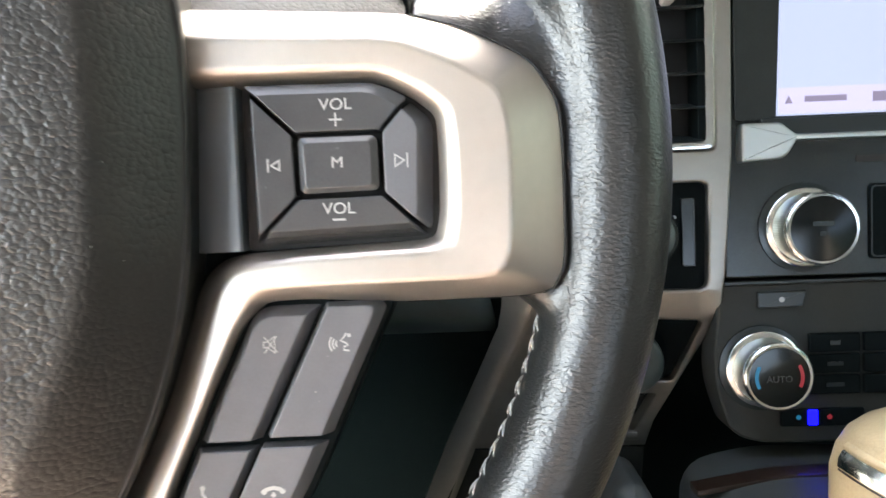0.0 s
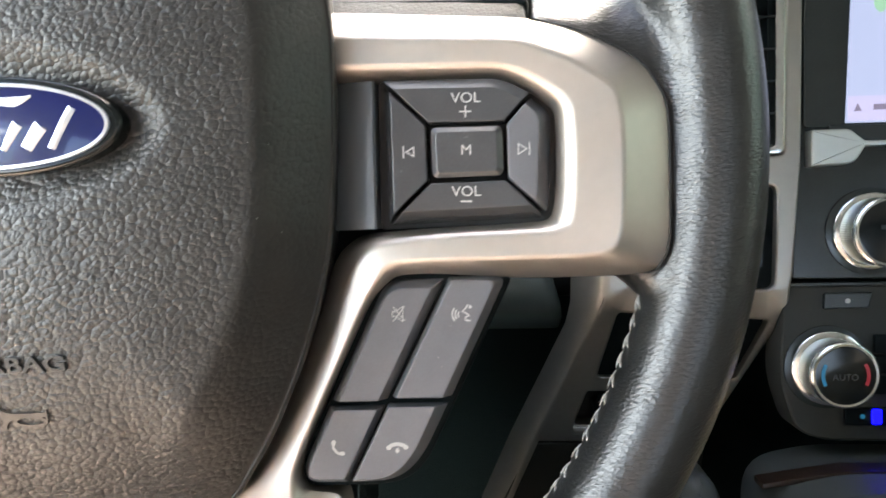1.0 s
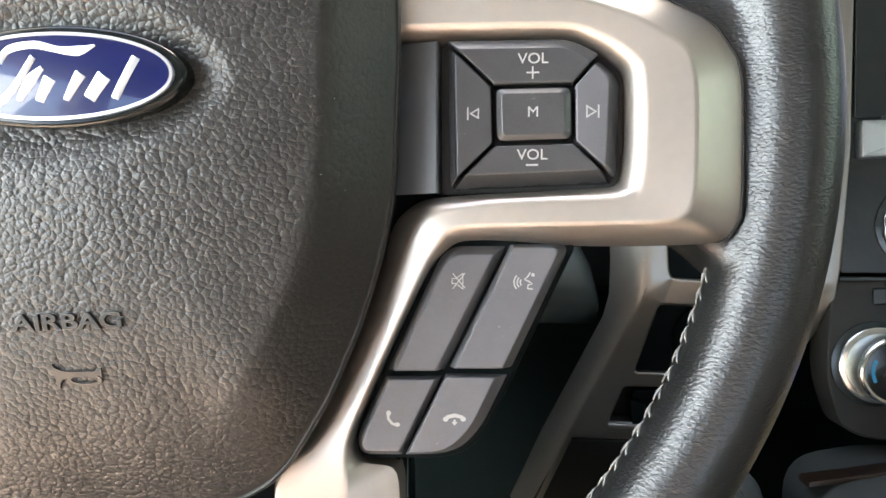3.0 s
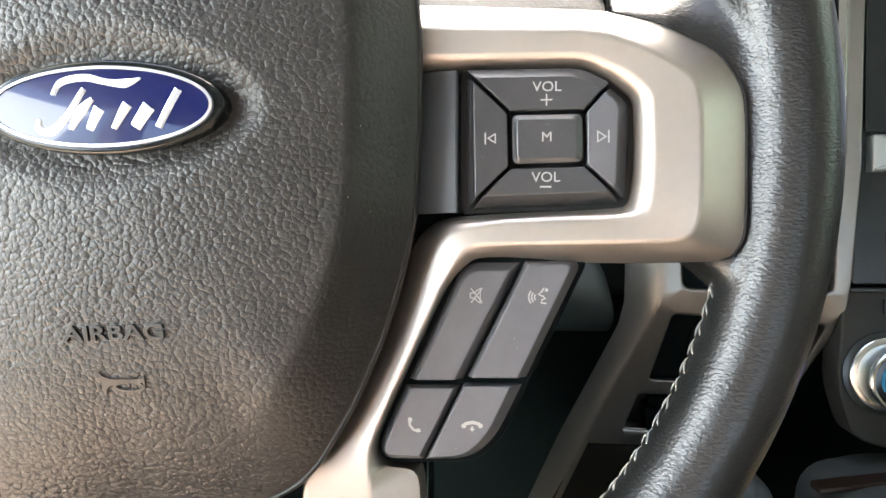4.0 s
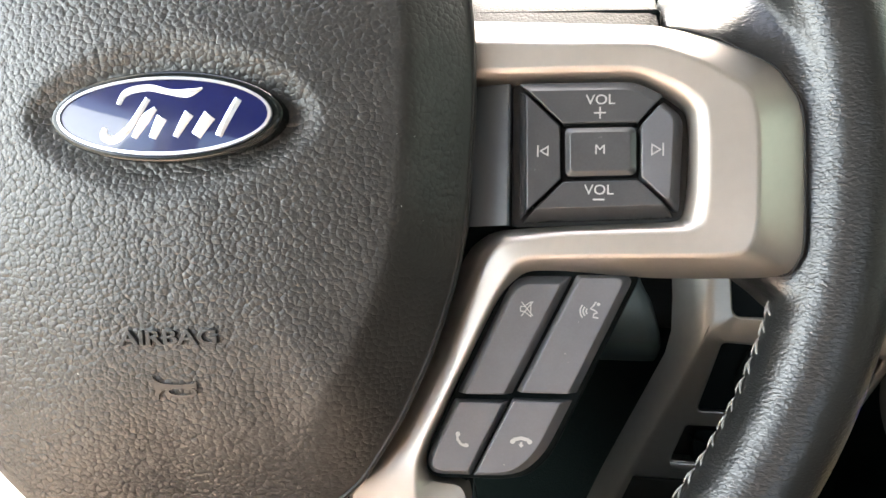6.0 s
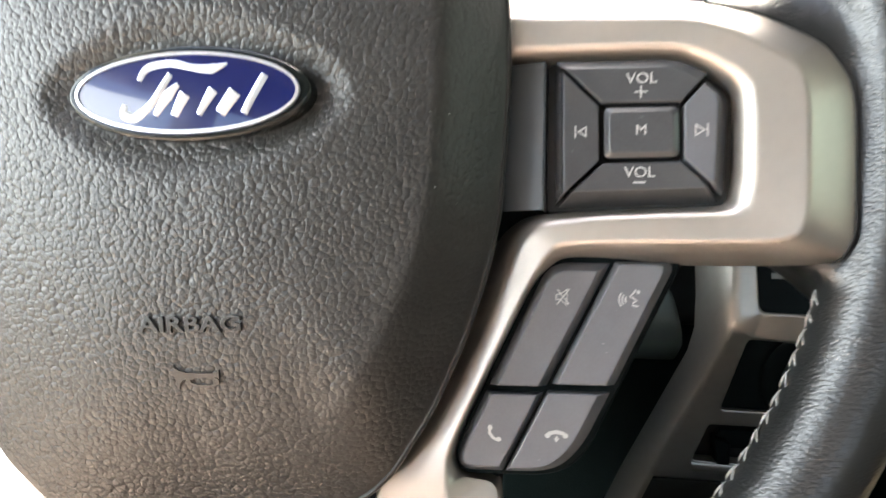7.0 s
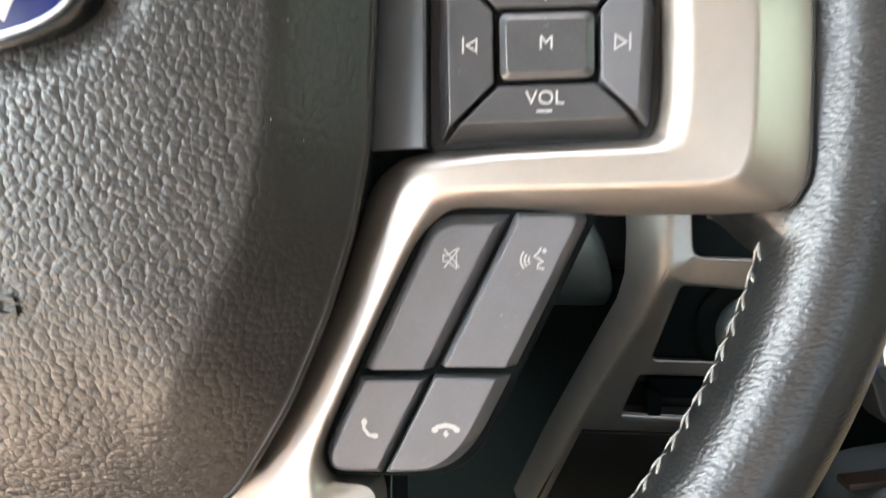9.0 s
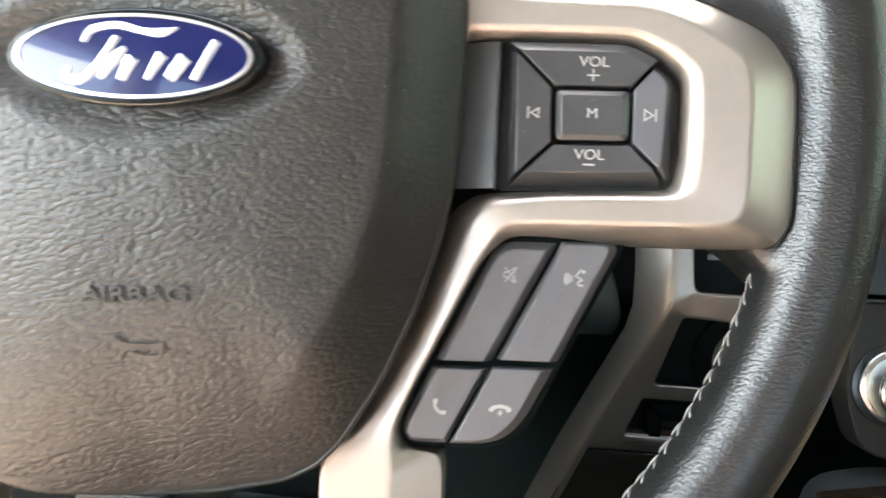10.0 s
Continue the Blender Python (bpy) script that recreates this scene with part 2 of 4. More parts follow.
def slab(outline, front, back, bevel=0.0, seg=2, holes=()):
    """A plate in the x-z plane, in millimetres, from y = front to y = back, with rounded front edges."""
    bm = bmesh.new()
    loops, edges = [], []
    for loop in (outline, *holes):
        vs = [bm.verts.new((x * MM, front * MM, z * MM)) for x, z in loop]
        loops.append(vs)
        edges.append([bm.edges.new((vs[i], vs[(i + 1) % len(vs)])) for i in range(len(vs))])
    if holes:
        bmesh.ops.triangle_fill(bm, use_beauty=True, use_dissolve=False, edges=[e for some in edges for e in some])
    else:
        bm.faces.new(loops[0])
    faces = list(bm.faces)
    twin = {v: bm.verts.new((v.co.x, back * MM, v.co.z)) for some in loops for v in some}
    for f in faces:
        bm.faces.new([twin[v] for v in reversed(f.verts)])
    for vs in loops:
        for i in range(len(vs)):
            a, b = vs[i], vs[(i + 1) % len(vs)]
            bm.faces.new((a, twin[a], twin[b], b))
    bmesh.ops.recalc_face_normals(bm, faces=bm.faces)
    if bevel:
        bmesh.ops.bevel(
            bm, geom=[e for some in edges for e in some if e.is_valid], offset=bevel * MM, segments=seg, profile=0.5, affect="EDGES"
        )
    return bm


def cap(corners, insets, radii, top, edge, base, soft=0.45):
    """A key cap: a flat top with an eased edge, slanting borders of the given widths, and walls down to the base."""
    outer = rounded(corners, radii)
    inner = rounded(inset(corners, insets), [max(0.5, r * 0.8) for r in radii])
    middle = rounded(inset(corners, [i + soft * 0.4 for i in insets]), [max(0.5, r * 0.78) for r in radii])
    flat_top = rounded(inset(corners, [i + soft for i in insets]), [max(0.5, r * 0.75) for r in radii])
    bm = bmesh.new()
    levels = ((flat_top, top), (middle, top + 0.06), (inner, top + 0.28), (outer, edge), (outer, base))
    rows = [[bm.verts.new((x * MM, y * MM, z * MM)) for x, z in loop] for loop, y in levels]
    bm.faces.new(rows[0])
    n = len(outer)
    for a, b in zip(rows, rows[1:]):
        for i in range(n):
            bm.faces.new((a[i], b[i], b[(i + 1) % n], a[(i + 1) % n]))
    bmesh.ops.recalc_face_normals(bm, faces=bm.faces)
    return bm


def loft(rings, closed=False, fill=False):
    """Quads between rows of points, in millimetres (x, y, z)."""
    bm = bmesh.new()
    rows = [[bm.verts.new(Vector(p) * MM) for p in ring] for ring in rings]
    n = len(rows[0])
    for a, b in zip(rows, rows[1:]):
        for i in range(n if closed else n - 1):
            j = (i + 1) % n
            bm.faces.new((a[i], b[i], b[j], a[j]))
    if fill:
        for row in (rows[0], rows[-1]):
            bm.faces.new(row)
    bmesh.ops.recalc_face_normals(bm, faces=bm.faces)
    return bm


def turned(profile, cx, cz, n=48):
    """A body turned about the y axis through (cx, cz); profile: radius, y. Closed at both ends."""
    rings = [[(cx + r * math.cos(2 * math.pi * k / n), y, cz + r * math.sin(2 * math.pi * k / n)) for k in range(n)] for r, y in profile]
    return loft(rings, True, True)


def ellipse(cx, cz, a, b, n=96):
    return [(cx + a * math.cos(2 * math.pi * k / n), cz + b * math.sin(2 * math.pi * k / n)) for k in range(n)]


def stroke(points, width):
    """The outline of a line of even width with square ends."""
    left, right = [], []
    ps = [Vector(p) for p in points]
    for i, p in enumerate(ps):
        d = (ps[min(i + 1, len(ps) - 1)] - ps[max(i - 1, 0)]).normalized()
        n = Vector((-d.y, d.x)) * width / 2
        left.append(tuple(p + n))
        right.append(tuple(p - n))
    return right + left[::-1]


def joined(*bms):
    out = bmesh.new()
    for bm in bms:
        me = bpy.data.meshes.new("piece")
        bm.to_mesh(me)
        bm.free()
        out.from_mesh(me)
        bpy.data.meshes.remove(me)
    return out


def lettering(body, size, x, z, front, thick=0.15, sx=1.0, round_edge=0.0, bold=0.018):
    """Words in the built-in font, standing in the x-z plane, in millimetres."""
    cu = bpy.data.curves.new("words", "FONT")
    cu.body, cu.size, cu.extrude, cu.resolution_u, cu.bevel_depth, cu.offset = body, size, thick, 4, round_edge, bold
    cu.align_x, cu.align_y = "CENTER", "CENTER"
    ob = new("words", cu)
    me = bpy.data.meshes.new_from_object(ob.evaluated_get(bpy.context.evaluated_depsgraph_get()))
    bpy.data.objects.remove(ob)
    bm = bmesh.new()
    bm.from_mesh(me)
    bpy.data.meshes.remove(me)
    for v in bm.verts:
        v.co = Vector(((x + v.co.x * sx) * MM, (front - v.co.z) * MM, (z + v.co.y) * MM))
    return bm


def part(name, bm, mat, parent, label="", angle=35.0):
    me = bpy.data.meshes.new(name)
    bm.to_mesh(me)
    bm.free()
    me.materials.append(mat)
    me.shade_smooth()
    me.set_sharp_from_angle(angle=radians(angle))
    for f in me.polygons:
        if len(f.vertices) > 4:
            f.use_smooth = False
    ob = new(name, me)
    ob.parent = parent
    if angle < 60:
        even = ob.modifiers.new("even", "WEIGHTED_NORMAL")
        even.keep_sharp, even.weight = True, 80
    return tagged(ob, label)


def thing(name, label, category, base=WHEEL, kind="", group=""):
    ob = new(name)
    ob.empty_display_size = 0.02
    ob.matrix_world = base
    return tagged(ob, label, category, group, kind)


def solid(name, bm, mat, label, category, base=WHEEL, kind="", angle=35.0):
    ob = part(name, bm, mat, None, label, angle)
    ob.matrix_world = base
    return tagged(ob, label, category, "", kind)


def smooth_path(points, steps, passes):
    """A polyline cut finer, with its corners eased."""
    ps = [Vector(a) * (1 - k / steps) + Vector(b) * (k / steps) for a, b in zip(points, points[1:]) for k in range(steps)] + [Vector(points[-1])]
    for _ in range(passes):
        ps = [ps[0]] + [(ps[i - 1] + ps[i] * 2 + ps[i + 1]) / 4 for i in range(1, len(ps) - 1)] + [ps[-1]]
    return ps


# ---- the steering wheel ----
wheel = thing("steering_wheel", "black leather steering wheel with champagne-silver spoke trim and grey keys", "steering wheel")

# rim: a leather ring, a little deeper than wide
RIM_R, RIM_A, RIM_B, RIM_TILT = 191.0, 15.8, 17.0, 6.0


def on_rim(u, v, off=0.0):
    """A point of the rim's surface, u round the wheel and v round its section (radians)."""
    r = RIM_R + (RIM_A + off) * math.cos(v)
    x, y, z = r * math.cos(u), (RIM_B + off) * math.sin(v), r * math.sin(u)
    t = radians(RIM_TILT)
    return Vector((x * math.cos(t) - y * math.sin(t), x * math.sin(t) + y * math.cos(t), z))


# leather that flares from the rim onto the right spoke
# stations: x, lowest and highest z, z of the trim's edge, y of the face, how fast the top slopes back
FLARE = (
    (135.6, -26, 59.5, 38.6, 11.6, 1.00),
    (137.0, -27, 59.8, 38.4, 10.6, 1.00),
    (145, -30, 60.5, 36.2, 10.4, 0.85),
    (153, -33.5, 64, 33.0, 9.8, 0.62),
    (160, -35.8, 70, 29.5, 10.6, 0.42),
    (167, -41, 78, 25.5, 10.8, 0.20),
    (173, -47, 72, 25.5, 10.2, 0.08),
    (178, -47, 64, 25.5, 8.4, 0.0),
    (184, -42, 45, 25.5, 5.6, 0.0),
    (190, -20, 20, 25.5, 3.6, 0.0),
)
sections = []
for x, low, high, edge_z, face, back in FLARE:
    ring = []
    for k in range(61):
        z = low + (high - low) * k / 60
        d, e = max(0.0, z - edge_z), max(0.0, low + 7 - z)
        ring.append((x, face + back * (d + d * d / 26) + 0.09 * e * e * e / 3, z))
    ring += [(x, 46, high), (x, 46, low)]
    sections.append(ring)
fine = []
for a, b in zip(sections, sections[1:]):
    for k in range(5):
        fine.append([Vector(p).lerp(Vector(q), k / 5) for p, q in zip(a, b)])
ring = loft([[on_rim(2 * math.pi * j / 220, 2 * math.pi * k / 40) for k in range(40)] for j in range(220)] + [[on_rim(0, 2 * math.pi * k / 40) for k in range(40)]], True)
bmesh.ops.remove_doubles(ring, verts=ring.verts, dist=0.00005)
rim = part("rim", joined(ring, loft(fine + [sections[-1]], True, True)), RIM, wheel, "black leather rim that flares onto the spoke", 180)
skin = rim.modifiers.new("skin", "REMESH")
skin.mode, skin.voxel_size, skin.use_smooth_shade = "VOXEL", 0.0014, True
ease = rim.modifiers.new("ease", "SMOOTH")
ease.factor, ease.iterations = 0.5, 18

# contrast stitches along the inner seam of the rim


def thread(a, b, r, bow):
    """A short sewn thread from a to b, bowed towards the driver."""
    a, b = Vector(a), Vector(b)
    side = (b - a).cross(Vector((0, 1, 0))).normalized()
    rings = []
    for t in (0, 0.2, 0.5, 0.8, 1):
        c = a.lerp(b, t) + Vector((0, -bow * 4 * t * (1 - t), 0))
        w = r * (0.5 + 2 * t * (1 - t))
        rings.append([c + side * w * math.cos(k * math.pi / 3) + Vector((0, w * math.sin(k * math.pi / 3), 0)) for k in range(6)])
    return loft(rings, True, True)


needle = joined(thread((0.2, -0.2, 3.2), (0.0, -0.2, -2.8), 0.36, 0.6), thread((0.1, -0.3, 1.6), (3.2, -0.5, -2.2), 0.44, 0.6))
stitch_mesh = bpy.data.meshes.new("stitch")
needle.to_mesh(stitch_mesh)
needle.free()
stitch_mesh.materials.append(THREAD)
stitch_mesh.shade_smooth()
SEAM_V = radians(172)
angle = -13.0
while angle > -82:
    u = radians(angle)
    st = new("stitch", stitch_mesh)
    st.parent = rim
    st.matrix_basis = (
        Matrix.Translation(on_rim(u, SEAM_V, 0.1) * MM)
        @ Matrix.Rotation(-u, 4, "Y")
        @ Matrix.Rotation(radians(-62 + random.uniform(-8, 8)), 4, "Z")
        @ Matrix.Rotation(radians(random.uniform(-7, 7)), 4, "Y")
    )
    angle -= 2.0 + random.uniform(-0.12, 0.12)

# airbag cover: a domed shield with a dished recess round its badge
PAD_C = Vector((-2.4, 6.3))
HALF = [(0, 97), (34, 94), (62, 86), (79, 70), (88, 50), (90.4, 32), (90.6, 11), (88.8, -23), (85.4, -40), (79.4, -59), (70.7, -79), (60, -96.6), (53.5, -103.2), (45, -108), (23, -113.2), (0, -115.6)]
LOW_LEFT = [(-25, -117), (-37, -116.2), (-46, -113.6), (-53.5, -108.8), (-61.5, -101), (-69, -93), (-80, -79)]
edge_line = [(x - 9, z) for x, z in HALF] + LOW_LEFT + [(-x - 12, z) for x, z in HALF[-7:0:-1]]
edge_line = [tuple(p) for p in smooth_path(edge_line + edge_line[:1], 8, 3)[:-1]]
pad_angle = [math.atan2(z - PAD_C.y, x - PAD_C.x) for x, z in edge_line]
pad_reach = [math.hypot(x - PAD_C.x, z - PAD_C.y) for x, z in edge_line]
order = np.argsort(pad_angle)
pad_angle, pad_reach = np.array(pad_angle)[order], np.array(pad_reach)[order]
BADGE_A, BADGE_B = 35.2, 12.9
SHOULDER, TURN_IN = 0.79, 0.065
SIDE = 15.0 * (1 - SHOULDER + TURN_IN) / (1 - SHOULDER) ** 2


def pad_front(x, z):
    """The y of the cover's surface."""
    dx, dz = x - PAD_C.x, z - PAD_C.y
    f = min(1.0, math.hypot(dx, dz) / float(np.interp(math.atan2(dz, dx), pad_angle, pad_reach, period=2 * math.pi)))
    e = math.hypot(dx / BADGE_A, dz / BADGE_B)
    near = math.hypot(dx, dz) * (1 - 1 / max(e, 1e-6)) if e > 1 else 0.0
    dish = 3.4 * (1 - min(1.0, near / 11.5) ** 1.5) ** 1.6
    # a shoulder where the sides fall away
    k = max(0.0, f - SHOULDER)
    side = 10.0 * f**2.2 + SIDE * (k * k / (k + TURN_IN))
    w = min(1.0, max(0.0, (abs(dx) / (math.hypot(dx, dz) + 1e-6) - 0.32) / 0.24))
    w = w * w * (3 - 2 * w)
    w *= dx > 0
    fall = 25.0 - 11.0 * min(1.0, max(0.0, -dx / 60))
    return -29.5 + fall * f**3.2 * (1 - w) + side * w + dish


rings, N = [], 288
ways = [2 * math.pi * k / N - math.pi for k in range(N)]
reach = [float(np.interp(a, pad_angle, pad_reach, period=2 * math.pi)) for a in ways]
for f in [0.02] + [0.02 + 0.98 * k / 70 for k in range(1, 70)] + [0.992]:
    ring = []
    for a, r in zip(ways, reach):
        x, z = PAD_C.x + r * f * math.cos(a), PAD_C.y + r * f * math.sin(a)
        ring.append((x, pad_front(x, z), z))
    rings.append(ring)
for f, y in ((0.994, -5.4), (0.998, -5.7), (1.003, -5.2), (1.005, -3.6), (0.998, -1.4), (0.99, 0.5), (0.975, 14), (0.96, 26)):
    rings.append([(PAD_C.x + r * f * math.cos(a), y, PAD_C.y + r * f * math.sin(a)) for a, r in zip(ways, reach)])
cover = part("airbag_cover", loft(rings, True, True), PAD, wheel, "black grained vinyl airbag cover", 60)
# the grain is stretched nearly smooth over the shoulder
relief = cover.data.attributes.new("relief", "FLOAT", "POINT")
for v, slot in zip(cover.data.vertices, relief.data):
    dx, dz = v.co.x / MM - PAD_C.x, v.co.z / MM - PAD_C.y
    f = math.hypot(dx, dz) / float(np.interp(math.atan2(dz, dx), pad_angle, pad_reach, period=2 * math.pi))
    side = min(1.0, max(0.0, (f - 0.74) / 0.10)) * min(1.0, max(0.0, (dx / (math.hypot(dx, dz) + 1e-6) - 0.30) / 0.3))
    slot.value = (1.0 - 0.5 * side) * (1.0 if f < 0.985 else 0.15)


def press(bm, lift):
    """Lay flat lettering on the cover's surface."""
    for v in bm.verts:
        v.co.y += (pad_front(v.co.x / MM, v.co.z / MM) - lift) * MM
    return bm


TURN = Vector((math.sin(radians(2.6)), math.cos(radians(2.6))))  # the wheel stands a little turned
MOULD = material("moulded_black_mark", (0.016, 0.0166, 0.0166), 0.36, spec=0.5)
vary(MOULD, (0.016, 0.0166, 0.0166), 0.2, 90, 0.36, 0.05)
words = lettering("AIRBAG", 5.8, 0, 0, 0, 0.30, 1.46, 0.16)
for v in words.verts:
    x, z = v.co.x / MM, v.co.z / MM
    v.co.x, v.co.z = (-0.4 + x * TURN.y - z * TURN.x) * MM, (-55.4 + x * TURN.x + z * TURN.y) * MM
part("airbag_lettering", press(words, 0.4), MOULD, cover, "raised AIRBAG lettering")
bugle = [(-5.9, -66.6), (-5.4, -67.4), (-4.2, -68.1), (-2.2, -68.5), (2.0, -68.5), (6.4, -68.1), (6.6, -67.5), (7.1, -67.5), (7.1, -69.9), (6.6, -69.9), (6.4, -69.4), (2.0, -69.7), (-1.8, -70.0), (-3.4, -70.7), (-4.3, -71.7), (-4.6, -73.1), (-5.3, -73.1)]
horn_bell = slab(bugle[::-1], -0.35, 0.2)
horn_ring = slab(ellipse(2.3, -70.7, 4.7, 1.75, 40), -0.33, 0.2, holes=[ellipse(2.3, -70.7, 3.7, 1.0, 40)])
part("horn_mark", press(joined(horn_bell, horn_ring), 0.3), MOULD, cover, "raised horn pictogram")



def lint(count, box, height, seed):
    """Pale specks of dust, each a tiny flattened crumb."""
    some, bm = random.Random(seed), bmesh.new()
    for _ in range(count):
        x, z, r = some.uniform(box[0], box[1]), some.uniform(box[2], box[3]), some.uniform(0.06, 0.15)
        y, turn, long = height(x, z), some.uniform(0, 6.28), some.uniform(1.0, 2.6)
        ring = [bm.verts.new(((x + r * long * math.cos(turn) * math.cos(a) - r * math.sin(turn) * math.sin(a)) * MM, (y - 0.02) * MM, (z + r * long * math.sin(turn) * math.cos(a) + r * math.cos(turn) * math.sin(a)) * MM)) for a in (0.0, 1.26, 2.51, 3.77, 5.03)]
        top = bm.verts.new((x * MM, (y - 0.14) * MM, z * MM))
        for k in range(5):
            bm.faces.new((ring[k], ring[(k + 1) % 5], top))
    bmesh.ops.recalc_face_normals(bm, faces=bm.faces)
    return bm


tagged(part("dust", lint(34, (-40, 76, -90, 20), lambda x, z: pad_front(x, z) - 0.05, 4), PRINT, cover), "pale specks of dust", kind="stuff")

# badge
badge = part("badge", joined(*[slab(ellipse(PAD_C.x, PAD_C.y, 35.2, 12.9), -29.6, -20, 1.2, 3)]), DIALFACE, wheel, "oval blue badge in a black surround")
dome = []
for k in range(13):
    f = k / 12
    dome.append([(PAD_C.x + max(f, 0.01) * 32.4 * math.cos(a), -31.3 + 1.3 * f * f, PAD_C.y + max(f, 0.01) * 11.1 * math.sin(a)) for a in (2 * math.pi * j / 96 for j in range(96))])
part("badge_face", loft(dome, True, True), BLUE, badge, "glossy deep blue enamel face", 60)
band = [[(PAD_C.x + a * math.cos(t), y, PAD_C.y + b * math.sin(t)) for t in (2 * math.pi * j / 96 for j in range(96))] for a, b, y in ((31.3, 10.0, -29.9), (31.4, 10.1, -30.6), (32.2, 10.9, -30.5), (32.4, 11.1, -29.4))]
part("badge_ring", loft(band, True), BADGE_SILVER, badge, "thin silver ring", 60)


def badge_y(x, z):
    dx, dz = (x - PAD_C.x) / 32.4, (z - PAD_C.y) / 11.1
    return -31.3 + 1.3 * min(1, dx * dx + dz * dz)


def flourish(points, widths):
    """A tapering silver stroke on the badge."""
    ps = smooth_path(points, 5, 4)
    ws = [float(np.interp(i / (len(ps) - 1), np.linspace(0, 1, len(widths)), widths)) for i in range(len(ps))]
    left, right = [], []
    for i, p in enumerate(ps):
        d = (ps[min(i + 1, len(ps) - 1)] - ps[max(i - 1, 0)]).normalized()
        n = Vector((-d.y, d.x)) * ws[i] / 2
        left.append(p + n)
        right.append(p - n)
    bm = bmesh.new()
    rows = []
    for a, b in zip(left, right):
        row = []
        for p, up in ((a, 0.0), (a * 0.7 + b * 0.3, 0.35), (a * 0.3 + b * 0.7, 0.35), (b, 0.0)):
            row.append(bm.verts.new((p.x * MM, (badge_y(p.x, p.y) - 0.05 - up) * MM, p.y * MM)))
        rows.append(row)
    for a, b in zip(rows, rows[1:]):
        for k in range(3):
            bm.faces.new((a[k], b[k], b[k + 1], a[k + 1]))
    bmesh.ops.recalc_face_normals(bm, faces=bm.faces)
    return bm


FLOURISHES = (
    ([(-15, 9.5), (-13.5, 13.2), (-6, 14.4), (0, 12.6), (6, 12.0), (10, 13.6)], (1.5, 2.2, 2.0, 1.6, 2.6, 0.6)),
    ([(-19, 3), (-20, 0.5), (-16, -0.8), (-11, 3), (-6, 11)], (1.4, 2.6, 2.2, 2.0, 1.8)),
    ([(-10, 0.2), (-6.5, 5.4), (-3.5, 8.2)], (1.6, 3.2, 1.4)),
    ([(-4.5, 0.0), (-1.5, 5.6)], (2.2, 3.4)),
    ([(2.5, 0.2), (6.5, 6.6)], (1.6, 3.0)),
    ([(8.5, 0.5), (12.5, 6.0)], (3.0, 3.8)),
    ([(15, 0.4), (20.5, 10.4)], (2.0, 2.2)),
)
for points, widths in FLOURISHES:
    part("silver_stroke", flourish(points, widths), BADGE_SILVER, badge, "plain silver script-like stroke", 60)

# spoke trim: a strip that runs over the keypad, down its right side, back beneath it and down the lower leg
T_IN = [(76, 21.5), (92, 21.2), (110, 21.0), (127.8, 20.9), (136.5, 16.4), (142.6, 11.6), (143, 2), (142.8, -13), (141.4, -20.2), (128, -20.9), (105, -21.8), (86, -23), (77.5, -29), (66, -58), (53, -84), (47, -93), (43.5, -100), (43, -106), (43.6, -128), (44.8, -158)]
T_TOP = [(76, 24.6), (92, 24.3), (110, 24.0), (129, 23.6), (139.5, 18.8), (146.8, 13), (147.8, 2), (147.6, -14), (146, -23.4), (128, -23.4), (105, -24.2), (90, -26.6), (84, -33), (74, -60.5), (61, -86.5), (54, -95), (46, -100.5), (44.5, -106), (45.1, -128), (46.3, -158)]
T_RIDGE = [(76, 33.6), (92, 32.4), (110, 31.4), (132, 30.4), (147, 24.2), (158.8, 16.4), (160.9, 6), (160.7, -22), (157.6, -29.8), (131, -30.4), (106, -30.8), (94.5, -31.4), (87.8, -42), (76.6, -66), (67.8, -85), (64.9, -93), (64.8, -101), (64.8, -108), (64.8, -128), (64.9, -158)]
T_OUT = [(76, 41.9), (92, 41.1), (112, 40.1), (136, 38.7), (151, 34.2), (167.0, 25.4), (174.6, 13), (174.8, -28), (170.5, -36.0), (133, -36.8), (108, -34.8), (96.0, -35.0), (88.6, -42), (77.2, -66), (68.4, -85), (65.6, -93.5), (68.2, -99.6), (79.6, -100.4), (79.6, -128), (79.4, -158)]
Y_TOP = [0.5, 0, -0.5, -0.5, -0.5, -0.5, -0.5, -0.5, -0.3, 0.3, 0.8, 1.6, 2.8, 3.2, 3.2, 2.6, 0.8, -0.4, -1.0, -2.0]
Y_IN = [4.3, 3.8, 3.3, 3.3, 3.3, 3.3, 3.3, 3.3, 3.5, 4.1, 4.8, 7.5, 12, 13, 13, 11, 8, 7, 6, 5]
Y_RIDGE = [1.0, 0, -0.8, -1.2, -1.2, -1.2, -1.2, -1.2, -1.0, -0.4, 0.2, 0.8, 1.6, 1.8, 1.8, 1.5, 1.2, 1.2, 0.8, -0.2]
Y_OUT = [8, 8.5, 9.5, 10, 9.5, 8.2, 7.2, 7.2, 8.6, 9.5, 6.0, 5.0, 4.5, 4.5, 4.5, 4.5, 5.8, 6.8, 6.6, 5.8]


